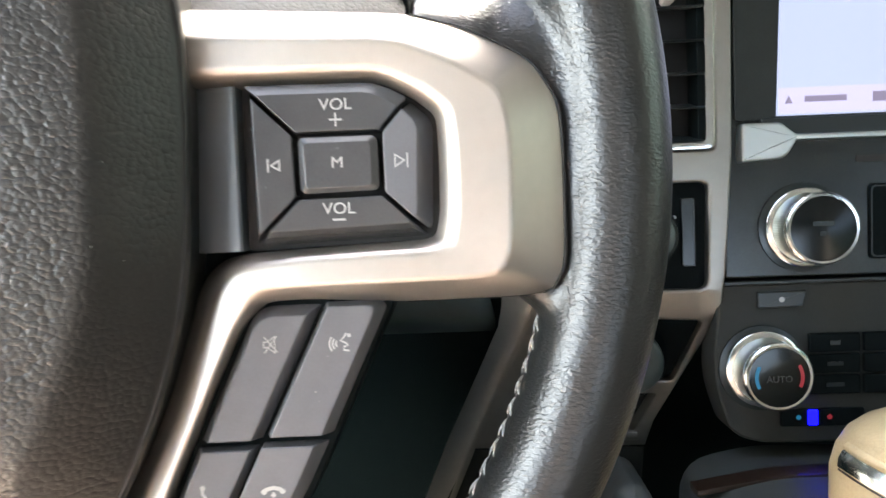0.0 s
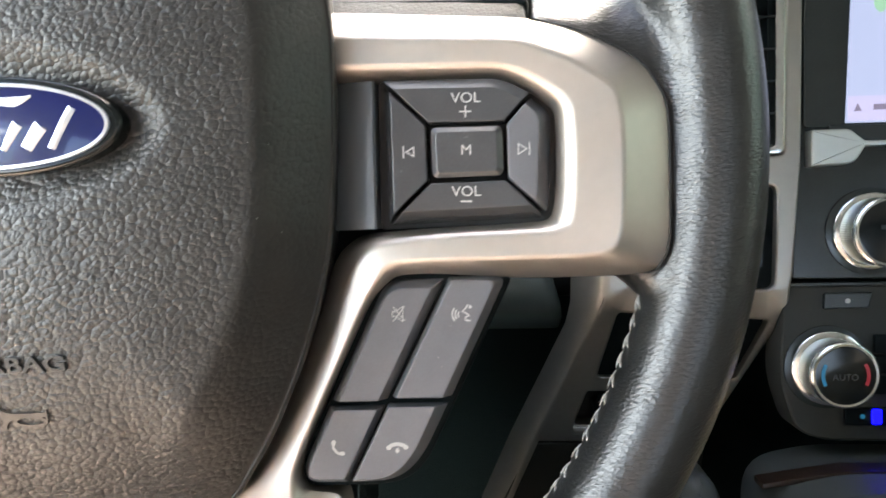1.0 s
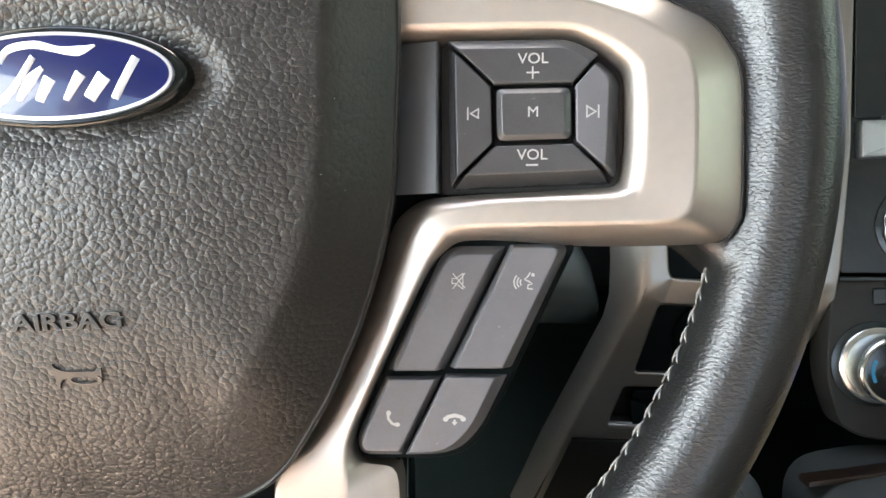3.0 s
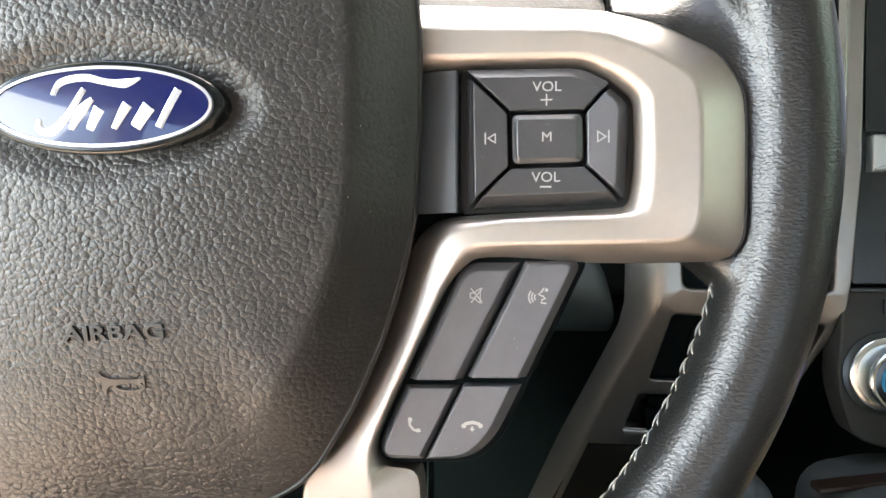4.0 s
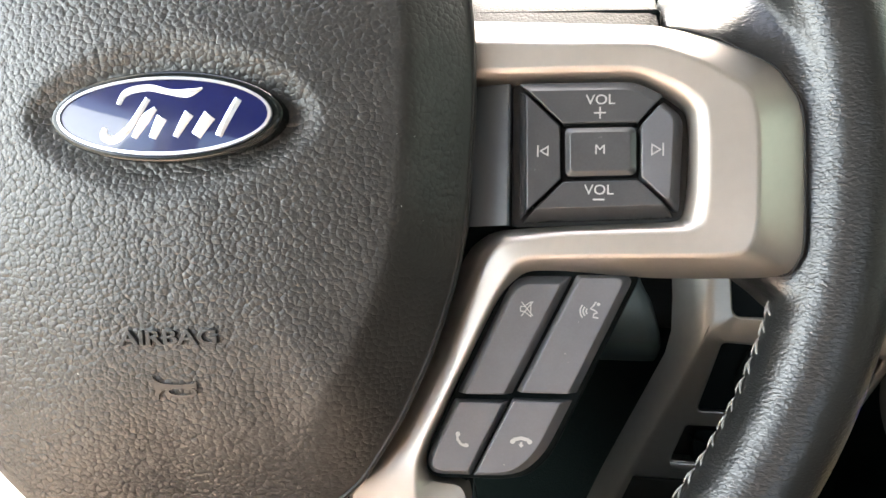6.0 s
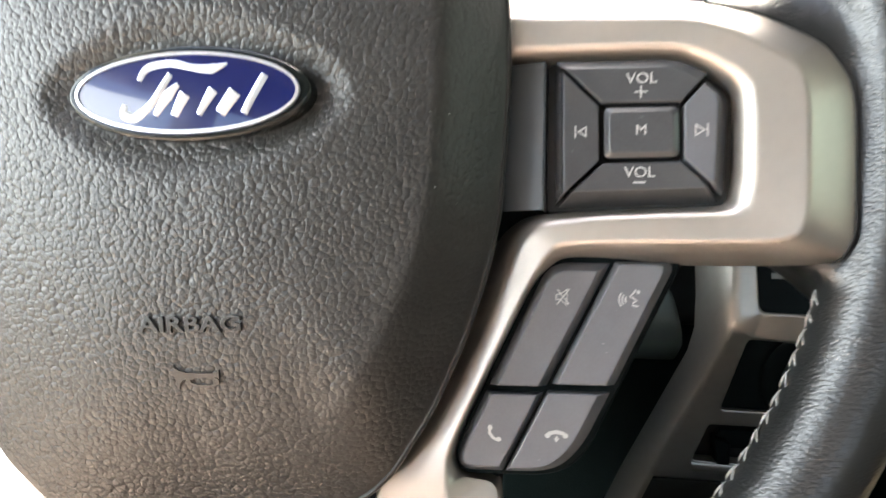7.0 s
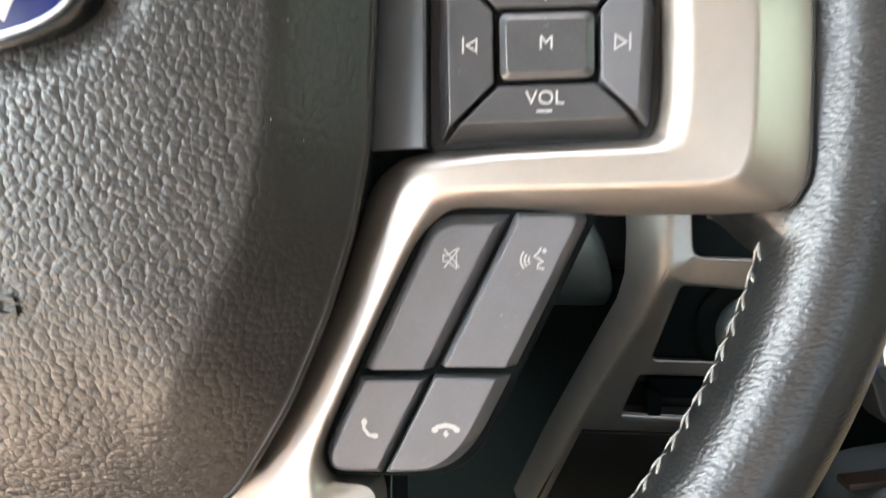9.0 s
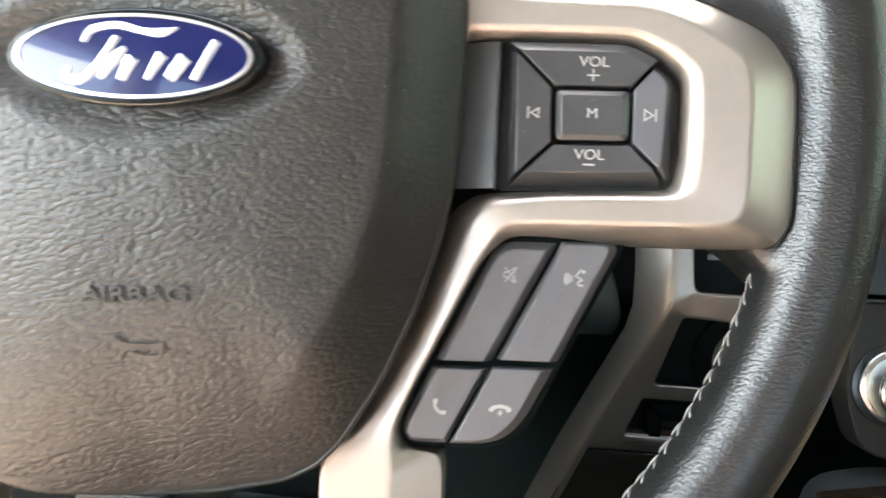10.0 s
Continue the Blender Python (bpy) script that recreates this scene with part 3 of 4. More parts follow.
def spoke_trim(side):
    """side 1: as seen; -1: its mirror image on the left."""

    def row(points, ys):
        path = smooth_path([(x, y, z) for (x, z), y in zip(points, ys)], 6, 3)
        if side < 0:
            path = [Vector((-18 - (p.x if p.x < 95 else 95 + (p.x - 95) * 0.8), p.y, p.z)) for p in path]
        return path

    inner, top = row(T_IN, Y_IN), row(T_TOP, Y_TOP)
    rows = [
        [Vector((p.x, p.y + 8, p.z)) for p in inner],
        inner,
        [a.lerp(b, 0.6) - Vector((0, 0.12 * (a.y - b.y), 0)) for a, b in zip(inner, top)],
        top,
        row(T_RIDGE, Y_RIDGE),
        row(T_OUT, Y_OUT),
        [Vector((p.x, p.y + 12, p.z)) for p in row(T_OUT, Y_OUT)],
    ]
    bm = loft(rows)
    bm.verts.ensure_lookup_table()
    n = len(inner)
    picked = [bm.edges.get((bm.verts[n * k + i], bm.verts[n * k + i + 1])) for k in (3, 4) for i in range(n - 1)]
    bmesh.ops.bevel(bm, geom=picked, offset=1.0 * MM, segments=3, profile=0.5, affect="EDGES")
    return bm


part("spoke_trim", spoke_trim(1), SILVER, wheel, "satin champagne-silver spoke trim", 50)
part("spoke_trim", spoke_trim(-1), SILVER, wheel, "satin champagne-silver spoke trim", 50)

# a thin dark bead along the trim's seam with the leather, for the gap's shadow
seam_line = smooth_path([(x + 0.3, y + 0.2, z) for (x, z), y in list(zip(T_OUT, Y_OUT))[3:10]], 8, 3)
part("seam_shadow", loft([[p + Vector((0.55 * math.cos(a), 0.55 * math.sin(a), 0)) for a in (math.pi * k / 4 for k in range(8))] for p in seam_line], True, True), GAP, wheel, "thin dark bead standing for the seam's shadow between trim and leather", 60)

# dark shells behind the trim
part("spoke_shell", slab(rounded([(60, 48), (60, -40), (50, -96), (46, -158), (78, -158), (78, -100), (94, -94), (111, -70), (126, -37), (168, -33), (173, -20), (173, 14), (160, 26), (136, 36), (136, 46)], 2), 15, 34, 1.5), BLACK, wheel, "black spoke shell")
TOP_PROFILE = [(30, 18), (36, 15), (39.5, 12.6), (41, 12.6), (43, 14.0), (47.5, 18.0), (52.5, 23.0), (57, 29), (59.5, 37), (60, 46), (50, 46)]
rows = []
for x, lift in ((58, 2.4), (66, 2.0), (80, 1.2), (100, 0.6), (120, 0.0), (132.5, -0.6), (134.4, -0.9), (135.0, -2.0)):
    dip = 1.2 if x > 134.8 else (0.4 if x > 134 else 0.0)
    rows.append([(x, y + dip - 1.8, z - 0.6 - 0.045 * (x - 76) * (z < 45) + lift * (z > 45)) for z, y in TOP_PROFILE])
part("upper_spoke_cover", loft(rows), COVER, wheel, "black grained vinyl strip above the trim", 60)
part("hub_shell", slab(rounded([(-80, -90), (62, -90), (76, -40), (76, 80), (-94, 80), (-94, -40)], 12), 20, 60, 4, 3), BLACK, wheel, "black hub shell")

# keypad
part("keypad_frame", slab(rounded([(91.8, 21.3), (91.8, -21.9), (141.4, -20.3), (143.0, -8), (142.8, 11.8), (136.6, 16.6), (127.8, 21.0)], [2, 2, 4, 2, 4, 2, 2]), 7.5, 20), GAP, wheel, "black keypad surround")
part("switch_panel", loft([[(x, y, 20.8), (x, y, -22.2 + 0.03 * (x - 70))] for x, y in ((66, 17.0), (70, 13.4), (74, 10.2), (78, 7.6), (82, 5.6), (86, 4.2), (90.6, 3.2), (91.2, 3.7), (91.4, 20))]), STRIP, wheel, "plain dark grey panel beside the keypad")
G = 0.55  # half gap between keys
MTL, MTR, MBR, MBL = (106.6, 7.6), (128.6, 7.6), (128.8, -8.0), (107.0, -8.4)
KTL, KT2, KTR, KR2, KBR, KBL = (93.2, 20.6), (127.6, 20.3), (136.0, 15.8), (142.0, 10.6), (140.9, -19.4), (94.0, -21.0)
WEDGES = (
    ("volume_up_key", [KTL, MTL, MTR, KTR, KT2], [G, 0.3, G, 2.6, 2.3], [0.5, 0.5, 0.5, 1, 4], GLOSSKEY),
    ("next_track_key", [KTR, MTR, MBR, KBR, KR2], [G, 0.3, G, 3.6, 3.2], [0.5, 0.5, 0.5, 3, 3], KEY),
    ("volume_down_key", [KBR, MBR, MBL, KBL], [G, 0.3, G, 3.6], [2.5, 0.5, 0.5, 1], GLOSSKEY),
    ("previous_track_key", [KBL, MBL, MTL, KTL], [G, 0.3, G, 2.6], [1, 0.5, 0.5, 1], GLOSSKEY),
)
made = {}
for name, corners, borders, radii, mat in WEDGES:
    shrunk = inset(corners, [0.35 if b == G else 0.2 for b in borders])
    made[name] = part(name, cap(shrunk, [0.25 if b == G else b for b in borders], radii, 0.0, {"volume_up_key": 1.8, "next_track_key": 8.0}.get(name, 7.6), 12.0), mat, wheel, "dark grey wedge key with a pale symbol", 40)
mode = part("mode_key", cap(inset([MTL, MBL, MBR, MTR], [0.9] * 4), [1.2, 1.0, 1.4, 1.2], [2.0] * 4, -0.9, 0.4, 12.0), GLOSSKEY, wheel, "dark grey rectangular centre key", 40)


def print_on(key, *bms, share=1.0):
    bm = joined(*bms)
    middle = sum((v.co for v in bm.verts), Vector()) / len(bm.verts)
    for v in bm.verts:
        v.co.x, v.co.z = middle.x + (v.co.x - middle.x) * share, middle.z + (v.co.z - middle.z) * share
    part("symbol", bm, PRINT, key, "pale grey printed symbol")


def bar(x0, z0, x1, z1, width, front):
    return slab(stroke([(x0, z0), (x1, z1)], width), front - 0.12, front + 0.2)


def shape(points, front, holes=()):
    return slab(points, front - 0.12, front + 0.2, holes=holes)


VOL = 4.1
print_on(made["volume_up_key"], lettering("VOL", VOL, 117.6, 14.6, 0, 0.12, 1.06), bar(115.8, 10.9, 119.2, 10.9, 0.42, 0), bar(117.5, 9.2, 117.5, 12.6, 0.42, 0))
print_on(made["volume_down_key"], lettering("VOL", VOL, 117.4, -11.5, 0, 0.12, 1.06), bar(115.7, -14.2, 119.0, -14.2, 0.5, 0))
print_on(mode, lettering("M", 4.0, 117.6, 0.0, -0.9, 0.12, 1.05, bold=0.0))
tri = [(100.2, 0), (102.9, -1.6), (102.9, 1.6)]
print_on(made["previous_track_key"], shape(tri, 0, [inset(tri, [0.38] * 3)]), bar(99.8, -1.7, 99.8, 1.7, 0.42, 0))
tri = [(131.9, -1.7), (134.8, 0.1), (131.9, 1.9)]
print_on(made["next_track_key"], shape(tri, 0, [inset(tri, [0.38] * 3)]), bar(135.2, -1.7, 135.2, 1.9, 0.42, 0))

# lower key cluster
part("key_cluster_base", slab(rounded([(90.0, -36.2), (66.0, -92), (67.0, -99.0), (96, -98.0), (104, -91.5), (129.6, -37.0), (128.8, -34.8), (96, -34.6)], [3, 4, 5, 9, 6, 1.5, 1.5, 4]), 8.5, 22, 0.6), BLACK, wheel, "black base of the lower keys")


def along(a, b, z):
    t = (z - a[1]) / (b[1] - a[1])
    return (a[0] + (b[0] - a[0]) * t, z)


DIV = ((111.2, -35.6), (80.6, -97.6))  # the slanting gap between the two columns
LEFT = ((91.8, -36.6), (66.2, -92.4))
RIGHT = ((129.6, -35.6), (103.2, -90.4))
mid_l, mid_r = -73.6, -72.4
LOWER = (
    ("mute_key", [(92.4, -36.0), along(*LEFT, mid_l + 0.7), along(*DIV, mid_l + 1.1), along(*DIV, -35.9)], [2.7, 0.3, 2.3, 2.6], [5.5, 0.4, 0.4, 0.6]),
    ("voice_key", [along(*DIV, -35.6), along(*DIV, mid_r + 0.6), along(*RIGHT, mid_r + 0.9), (129.4, -35.3)], [1.5, 0.3, 2.7, 0.9], [0.6, 0.4, 0.5, 4.2]),
    ("call_key", [along(*LEFT, mid_l - 0.6), (66.0, -92.8), (67.6, -98.4), along(*DIV, -98.0), along(*DIV, mid_l - 0.2)], [2.4, 2.6, 2.4, 1.5, 0.3], [0.5, 3.5, 4.0, 0.5, 0.4]),
    ("hang_up_key", [along(*DIV, mid_r - 0.8), along(*DIV, -98.0), (95.6, -97.2), along(*RIGHT, -90.0), along(*RIGHT, mid_r - 0.5)], [0.5, 2.0, 3.0, 3.4, 0.3], [0.4, 0.5, 7.5, 6.0, 0.5]),
)
for name, corners, borders, radii in LOWER:
    shrunk = inset(corners, [0.28 if b < 1 else 0.15 for b in borders])
    made[name] = part(name, cap(shrunk, borders, radii, 4.2, 9.4, 14.0), KEY, wheel, "soft grey slanted key with a pale symbol", 40)

for name, box, top, seed in (("hang_up_key", (88, 100, -93, -76), 4.2, 8), ("voice_key", (108, 116, -66, -48), 4.2, 9)):
    tagged(part("dust", lint(4, box, lambda x, z: top, seed), PRINT, made[name]), "pale specks of dust", kind="stuff")

F = 4.2  # front of the lower keys
speaker = [(94.6, -47.4), (96.0, -47.4), (98.6, -49.4), (98.6, -43.4), (96.0, -45.3), (94.6, -45.3)]
print_on(made["mute_key"], shape(speaker, F, [inset(speaker, [0.32] * 6)]), bar(95.0, -49.0, 99.2, -43.6, 0.36, F), bar(95.0, -43.8, 99.2, -48.8, 0.36, F), share=0.82)
arcs = []
for r in (1.5, 2.5, 3.5):
    arcs.append(slab(stroke([(115.6 + r * math.cos(a), -46.7 + r * 0.95 * math.sin(a)) for a in (radians(140 + 80 * j / 6) for j in range(7))], 0.5), F - 0.12, F + 0.2))
face_line = [(117.4, -43.4), (116.6, -44.7), (115.5, -45.7), (117.0, -46.4), (117.9, -47.1), (116.7, -47.5), (116.4, -48.6), (118.2, -48.9)]
print_on(made["voice_key"], *arcs, slab(stroke(face_line, 0.55), F - 0.12, F + 0.2), shape(ellipse(118.2, -44.2, 0.6, 0.6, 14), F), share=0.86)
handset = stroke([(76.4, -84.2), (76.5, -86.0), (77.8, -87.6), (79.6, -88.2)], 0.95)
print_on(made["call_key"], slab(handset, F - 0.12, F + 0.2), shape(ellipse(76.6, -84.0, 0.85, 0.95, 14), F - 0.01), shape(ellipse(79.6, -87.9, 1.0, 0.75, 14), F - 0.01), share=0.82)
arch = stroke([(92.6, -86.0), (93.4, -84.9), (95.8, -84.3), (98.2, -84.8), (98.9, -85.8)], 1.3)
print_on(made["hang_up_key"], slab(arch, F - 0.12, F + 0.2), shape(ellipse(92.7, -85.7, 0.95, 0.85, 14), F - 0.01), shape(ellipse(98.8, -85.5, 0.95, 0.85, 14), F - 0.01), shape([(94.8, -86.6), (95.8, -87.8), (96.8, -86.6)], F - 0.01), bar(95.8, -85.8, 95.8, -86.8, 0.8, F - 0.02), share=0.82)

# ---- the dashboard, seen past the rim ----
dash = solid("dashboard", slab(rounded([(-420, -70), (900, -70), (900, 125), (-420, 125)], 20), 270, 340, 8, 3), DASH, "charcoal moulded dashboard behind the steering wheel", "dashboard", kind="structure")

# closing sheet whose darkness stands for the footwell's shade
solid("bulkhead", slab(rounded([(-440, -520), (1200, -520), (1200, -70), (-440, -70)], 20), 400, 430, 4, 2), FOOTWELL_DARK, "dark sheet standing for the shade under the dashboard", "bulkhead", kind="structure")
# unseen; made deep to block sun and windscreen light from the dash face
solid("cowl_block", slab(rounded([(-480, 118), (1240, 118), (1240, 235), (-480, 235)], 10), 150, 820, 14, 4), DASH, "unseen charcoal dash top, thickened to block light from the windscreen", "dashboard", kind="structure")
shroud = thing("column_shroud", "charcoal plastic steering column shroud behind the wheel", "column shroud")
rings = []
for y, w, h, mid in ((58, 52, 50, -42), (70, 60, 54, -46), (110, 66, 54, -54), (160, 70, 52, -66), (258, 74, 50, -80)):
    rings.append([(-5 + w * math.copysign(abs(math.cos(a)) ** 0.6, math.cos(a)), y, mid + h * math.copysign(abs(math.sin(a)) ** 0.6, math.sin(a))) for a in (2 * math.pi * k / 48 for k in range(48))])
part("shell", loft(rings, True, True), DASH, shroud, "", 50)

# a moulded panel beside the column, rounded under at its lower edge
SIDE_PANEL = ((60, 250), (10, 245), (-25, 241.5), (-45, 240), (-57, 240.6), (-66, 243.4), (-73, 249), (-79, 257), (-83, 266), (-90, 285), (-95, 305))
rows = []
for share, deep in ((0.1, 0), (0.4, 0), (0.75, 0), (0.95, 0), (0.985, 1.5), (1.0, 5), (1.0, 16)):
    edge = lambda z: float(np.interp(-z, (-60, 20, 45, 52, 72, 82), (134, 141, 151, 155, 161, 163)))
    rows.append([(share * edge(z), y + deep, z) for z, y in ((p.x, p.y) for p in smooth_path(SIDE_PANEL, 4, 3))])
solid("column_side_panel", loft(rows), SIDEPL, "dark grey moulded panel beside the steering column", "dash panel", angle=60)
panel = thing("knee_panel", "dark lower dash panel with a grey plate beneath the column", "dash panel")
part("panel", slab(rounded([(-160, -300), (64, -300), (64, -135), (-160, -135)], 10), 118, 150, 4, 3), BLACK, panel)
# added below sight to keep the seat's bounce off the dash trim
part("bounce_block", slab(rounded([(-300, -350), (245, -350), (245, -174), (-300, -174)], 14), 122, 170, 8, 3), DASH, panel, "unseen dark slab that blocks seat bounce from the dash trim")
part("plate", slab(rounded([(-100, -210), (-56, -210), (-56, -160), (-100, -160)], 4), 112, 119, 1.5, 3), GREYPL, panel, "grey moulded plate")
lever = solid("tilt_lever", loft([[(x, 108 + r * math.cos(a), -166 + r * math.sin(a)) for a in (2 * math.pi * k / 32 for k in range(32))] for x, r in ((-26, 3), (-25, 9), (-22, 12.5), (-18, 12.8), (24, 12), (30, 11))], True, True), GREYPL, "grey round-ended column tilt lever", "lever")



def bent(bm):
    """The lower dash turns away below the switches."""
    for v in bm.verts:
        x, y, z = v.co / MM
        if z < -66:
            deep = y + 0.93 * (-66 - z)
            k = (deep + 205) / (y + 205)
            v.co = Vector((102 + (x - 102) * k, deep, -36 + (z + 36) * k)) * MM
    return bm


def dense(points, step=7.0):
    """An outline with its long edges cut into short ones."""
    out = []
    for i, p in enumerate(points):
        a, b = Vector(p), Vector(points[(i + 1) % len(points)])
        n = max(1, int((b - a).length / step))
        out += [tuple(a.lerp(b, k / n)) for k in range(n)]
    return out


# silver frame round vent and switches
trim = thing("dash_trim", "champagne-silver frame round the vent and switch panels", "dash trim")
outer = [(181, 112), (181, -66), (138.5, -143), (137, -146), (231, -146), (237, -132), (270, -84), (278.5, -70), (281.5, -52), (285.5, 9), (286.5, 112)]
o_vent = rounded([(198, 12), (277, 12), (277.5, 108), (198, 108)], 4)
o_sw = rounded([(194, -58), (272, -60), (273.5, -4), (191, -4)], 5)
o_low = rounded([(174.5, -109), (249, -110), (268.5, -77), (188.5, -72)], 3)
o_slot = rounded([(160.5, -136), (226, -137.5), (240, -117), (169, -117)], 2)
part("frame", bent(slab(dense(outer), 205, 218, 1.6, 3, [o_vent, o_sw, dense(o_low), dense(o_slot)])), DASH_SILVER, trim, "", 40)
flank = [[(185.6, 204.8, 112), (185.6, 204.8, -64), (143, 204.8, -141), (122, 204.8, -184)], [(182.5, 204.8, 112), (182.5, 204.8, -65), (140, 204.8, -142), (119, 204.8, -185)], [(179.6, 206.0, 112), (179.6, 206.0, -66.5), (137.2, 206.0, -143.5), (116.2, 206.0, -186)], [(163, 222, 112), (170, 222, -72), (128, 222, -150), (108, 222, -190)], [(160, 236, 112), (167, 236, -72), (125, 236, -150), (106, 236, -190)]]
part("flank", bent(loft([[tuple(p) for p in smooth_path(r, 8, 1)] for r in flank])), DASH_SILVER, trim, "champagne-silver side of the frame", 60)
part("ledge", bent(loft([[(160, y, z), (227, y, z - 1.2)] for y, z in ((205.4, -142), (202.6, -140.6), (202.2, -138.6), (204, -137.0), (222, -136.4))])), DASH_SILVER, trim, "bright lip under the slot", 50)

under = thing("lower_dash_panel", "dark taupe lower dash panel under the switches", "dash panel")
part("panel", bent(slab(dense([(136.6, -146.6), (116.6, -185), (119, -192), (126, -196), (222, -198), (230.6, -146.6)]), 205.2, 224, 1.2, 3)), BROWN, under, "", 60)
part("foot_trim", slab(rounded([(150, -330), (196, -330), (190, -262), (160, -268)], 8), 240, 262, 4, 3), GREYPL, under, "grey moulded piece below the panel")

# air vent
vent = thing("air_vent", "black slatted air vent with a chrome surround", "air vent")
part("duct", slab([(200, 12), (277, 12), (277, 108), (200, 108)], 228, 231), GAP, vent)
for k in range(6):
    z = 17 + 17.2 * k
    part("slat", loft([[(201, y, z + dz), (275, y, z + dz)] for y, dz in ((207, 0.6), (206, 0), (207, -0.6), (226, 3.0), (226, 4.4), (207, 0.6))]), GREYPL, vent)
part("surround", slab(rounded([(198.5, 12.4), (276.6, 12.4), (277, 107), (198.5, 107)], 4), 203.6, 212, 0.8, 2, [rounded([(201, 16.2), (271.8, 16.2), (272.2, 104), (201, 104)], 3)]), CHROME, vent, "thin chrome surround")
part("cheek", slab([(269.5, 14), (274, 14), (274, 105), (269.5, 105)], 209, 226, 0.5), BLACK, vent)
part("tab", slab(rounded([(250.6, 86.4), (256.8, 86.4), (256.8, 94.2), (250.6, 94.2)], 2.6), 197, 208, 1.6, 3), PRINT, vent, "pale thumb tab")

# switch panels
switch = thing("drive_mode_switch", "black switch panel with a round four-wheel-drive knob", "switch panel")
part("plate", slab(rounded([(188, -62), (276, -62), (276, 0), (188, 0)], 3), 211, 216, 0.5), BLACK, switch)
part("knob", turned([(19, 211), (19, 208.5), (16.5, 208), (16, 197), (15, 194.5), (12.5, 193.8), (3, 193.6)], 239.5, -31), PIANO, switch, "round black knob", 40)
part("knob_cap", turned([(13.2, 195), (13.2, 193.4), (11.8, 192.6), (2, 192.4)], 239.5, -31), KNOBPL, switch, "grey domed cap", 60)
AX, AZ = 206.5, -32.0  # axle pictogram over two rows of small print
part("symbol", joined(*[bar(AX + x - 1.7, AZ + z, AX + x + 1.7, AZ + z, 0.9, 210.9) for x in (-2.6, 2.6) for z in (4.2, 0.6)], bar(AX - 2.6, AZ + 2.4, AX + 2.6, AZ + 2.4, 0.8, 210.9), bar(AX, AZ + 4.6, AX, AZ - 0.4, 0.9, 210.9)), SOFT_PRINT, switch, "pale axle pictogram")
part("print_row", bar(AX - 3.2, AZ - 3.0, AX + 3.4, AZ - 3.0, 2.0, 210.9), SOFT_PRINT, switch, "pale bar of small print")
part("print_row", bar(AX - 5.6, AZ - 6.6, AX + 5.4, AZ - 6.6, 3.0, 210.9), SOFT_PRINT, switch, "pale bar of small print")
part("slider", slab(rounded([(260, -48), (267, -48), (267, -12), (260, -12)], 1.5), 208.5, 212, 0.6), PIANO, switch, "black slider with a pale edge")
part("slider_edge", joined(bar(266.6, -47, 266.6, -13, 0.5, 208.4), bar(261, -47.6, 267, -47.6, 0.6, 208.4)), GREYPL, switch)
part("mark", joined(shape(ellipse(257, -22, 1.0, 1.0, 14), 210.9), shape(ellipse(257, -33, 1.0, 1.0, 14), 210.9)), PRINT, switch)

dimmer = thing("lower_knob_panel", "dark slanted panel with a round black knob", "switch panel")
part("plate", bent(slab(rounded([(170, -114), (252, -114), (272, -73), (184, -68)], 3), 213, 217, 0.5)), BLACK, dimmer)
part("collar", bent(turned([(27, 213), (26.5, 209), (24, 207), (20, 206.5)], 222, -95)), BLACK, dimmer, "dark round collar", 50)
part("knob", bent(turned([(19.5, 208), (18.5, 192), (17, 189), (13, 187.6), (3, 187.2)], 224, -95)), KNOBPL, dimmer, "dark grey domed knob", 60)

pocket = thing("slot_panel", "small black slot with a lever below the knobs", "slot")
part("back", bent(slab([(156, -142), (232, -142), (244, -113), (165, -113)], 225, 229)), GAP, pocket)
part("lever", bent(slab(rounded([(173, -142), (179, -142), (180, -126), (172, -124)], 1.5), 205, 222, 1.0)), BLACK, pocket)
part("shelf", bent(slab([(172, -131), (210, -131), (214, -121), (176, -121)], 216, 222, 0.8)), BLACK, pocket)

# centre stack
stack = thing("centre_fascia", "gloss black centre panel with flat keys below the screen", "dash panel")
part("panel", slab(rounded([(284, 112), (282, -55), (620, -55), (620, 112)], 2), 208, 231, 1.0), PIANO, stack)
for x0 in (355, 384):
    part("key", slab(rounded([(x0, -47), (x0 + 27, -47), (x0 + 27, -8), (x0, -8)], 3), 206.6, 209, 0.7), BLACK, stack, "flat black key")
    part("key_outline", slab(rounded([(x0 + 1, -46), (x0 + 26, -46), (x0 + 26, -9), (x0 + 1, -9)], 3), 206.4, 207.2, 0, 2, [rounded([(x0 + 1.7, -45.3), (x0 + 25.3, -45.3), (x0 + 25.3, -9.7), (x0 + 1.7, -9.7)], 2.6)]), GREYPL, stack, "thin grey outline")
part("disc_slot", slab(rounded([(349, 3.2), (470, 3.2), (470, 6.6), (349, 6.6)], 1), 207.4, 209), GAP, stack, "dark narrow slot")
touch = thing("touchscreen", "lit touchscreen showing a pale blue map in a black bezel", "touchscreen")
part("bezel", slab(rounded([(287, 26), (560, 26), (560, 130), (287, 130)], 3), 205.5, 208.2, 0.8), PIANO, touch)
part("display", slab([(308, 28), (520, 28), (520, 128), (312, 128)], 204.6, 206), SCREEN, touch, "pale blue lit display")
part("park", shape(rounded([(322, 88), (326, 84), (331, 92), (334, 112), (323, 112)], 3), 204.5), MAP_GREEN, touch, "pale green map patch")
part("road", slab(stroke([(tuple(p)) for p in smooth_path([(341, 110), (345, 98), (354, 91), (372, 86), (400, 88)], 6, 4)], 3.4), 204.38, 204.7), MAP_ROAD, touch, "yellow map road")
part("status_bar", shape([(309, 29), (519, 29), (519, 42), (309, 42)], 204.5), MAP_PINK, touch, "pale pink status bar")
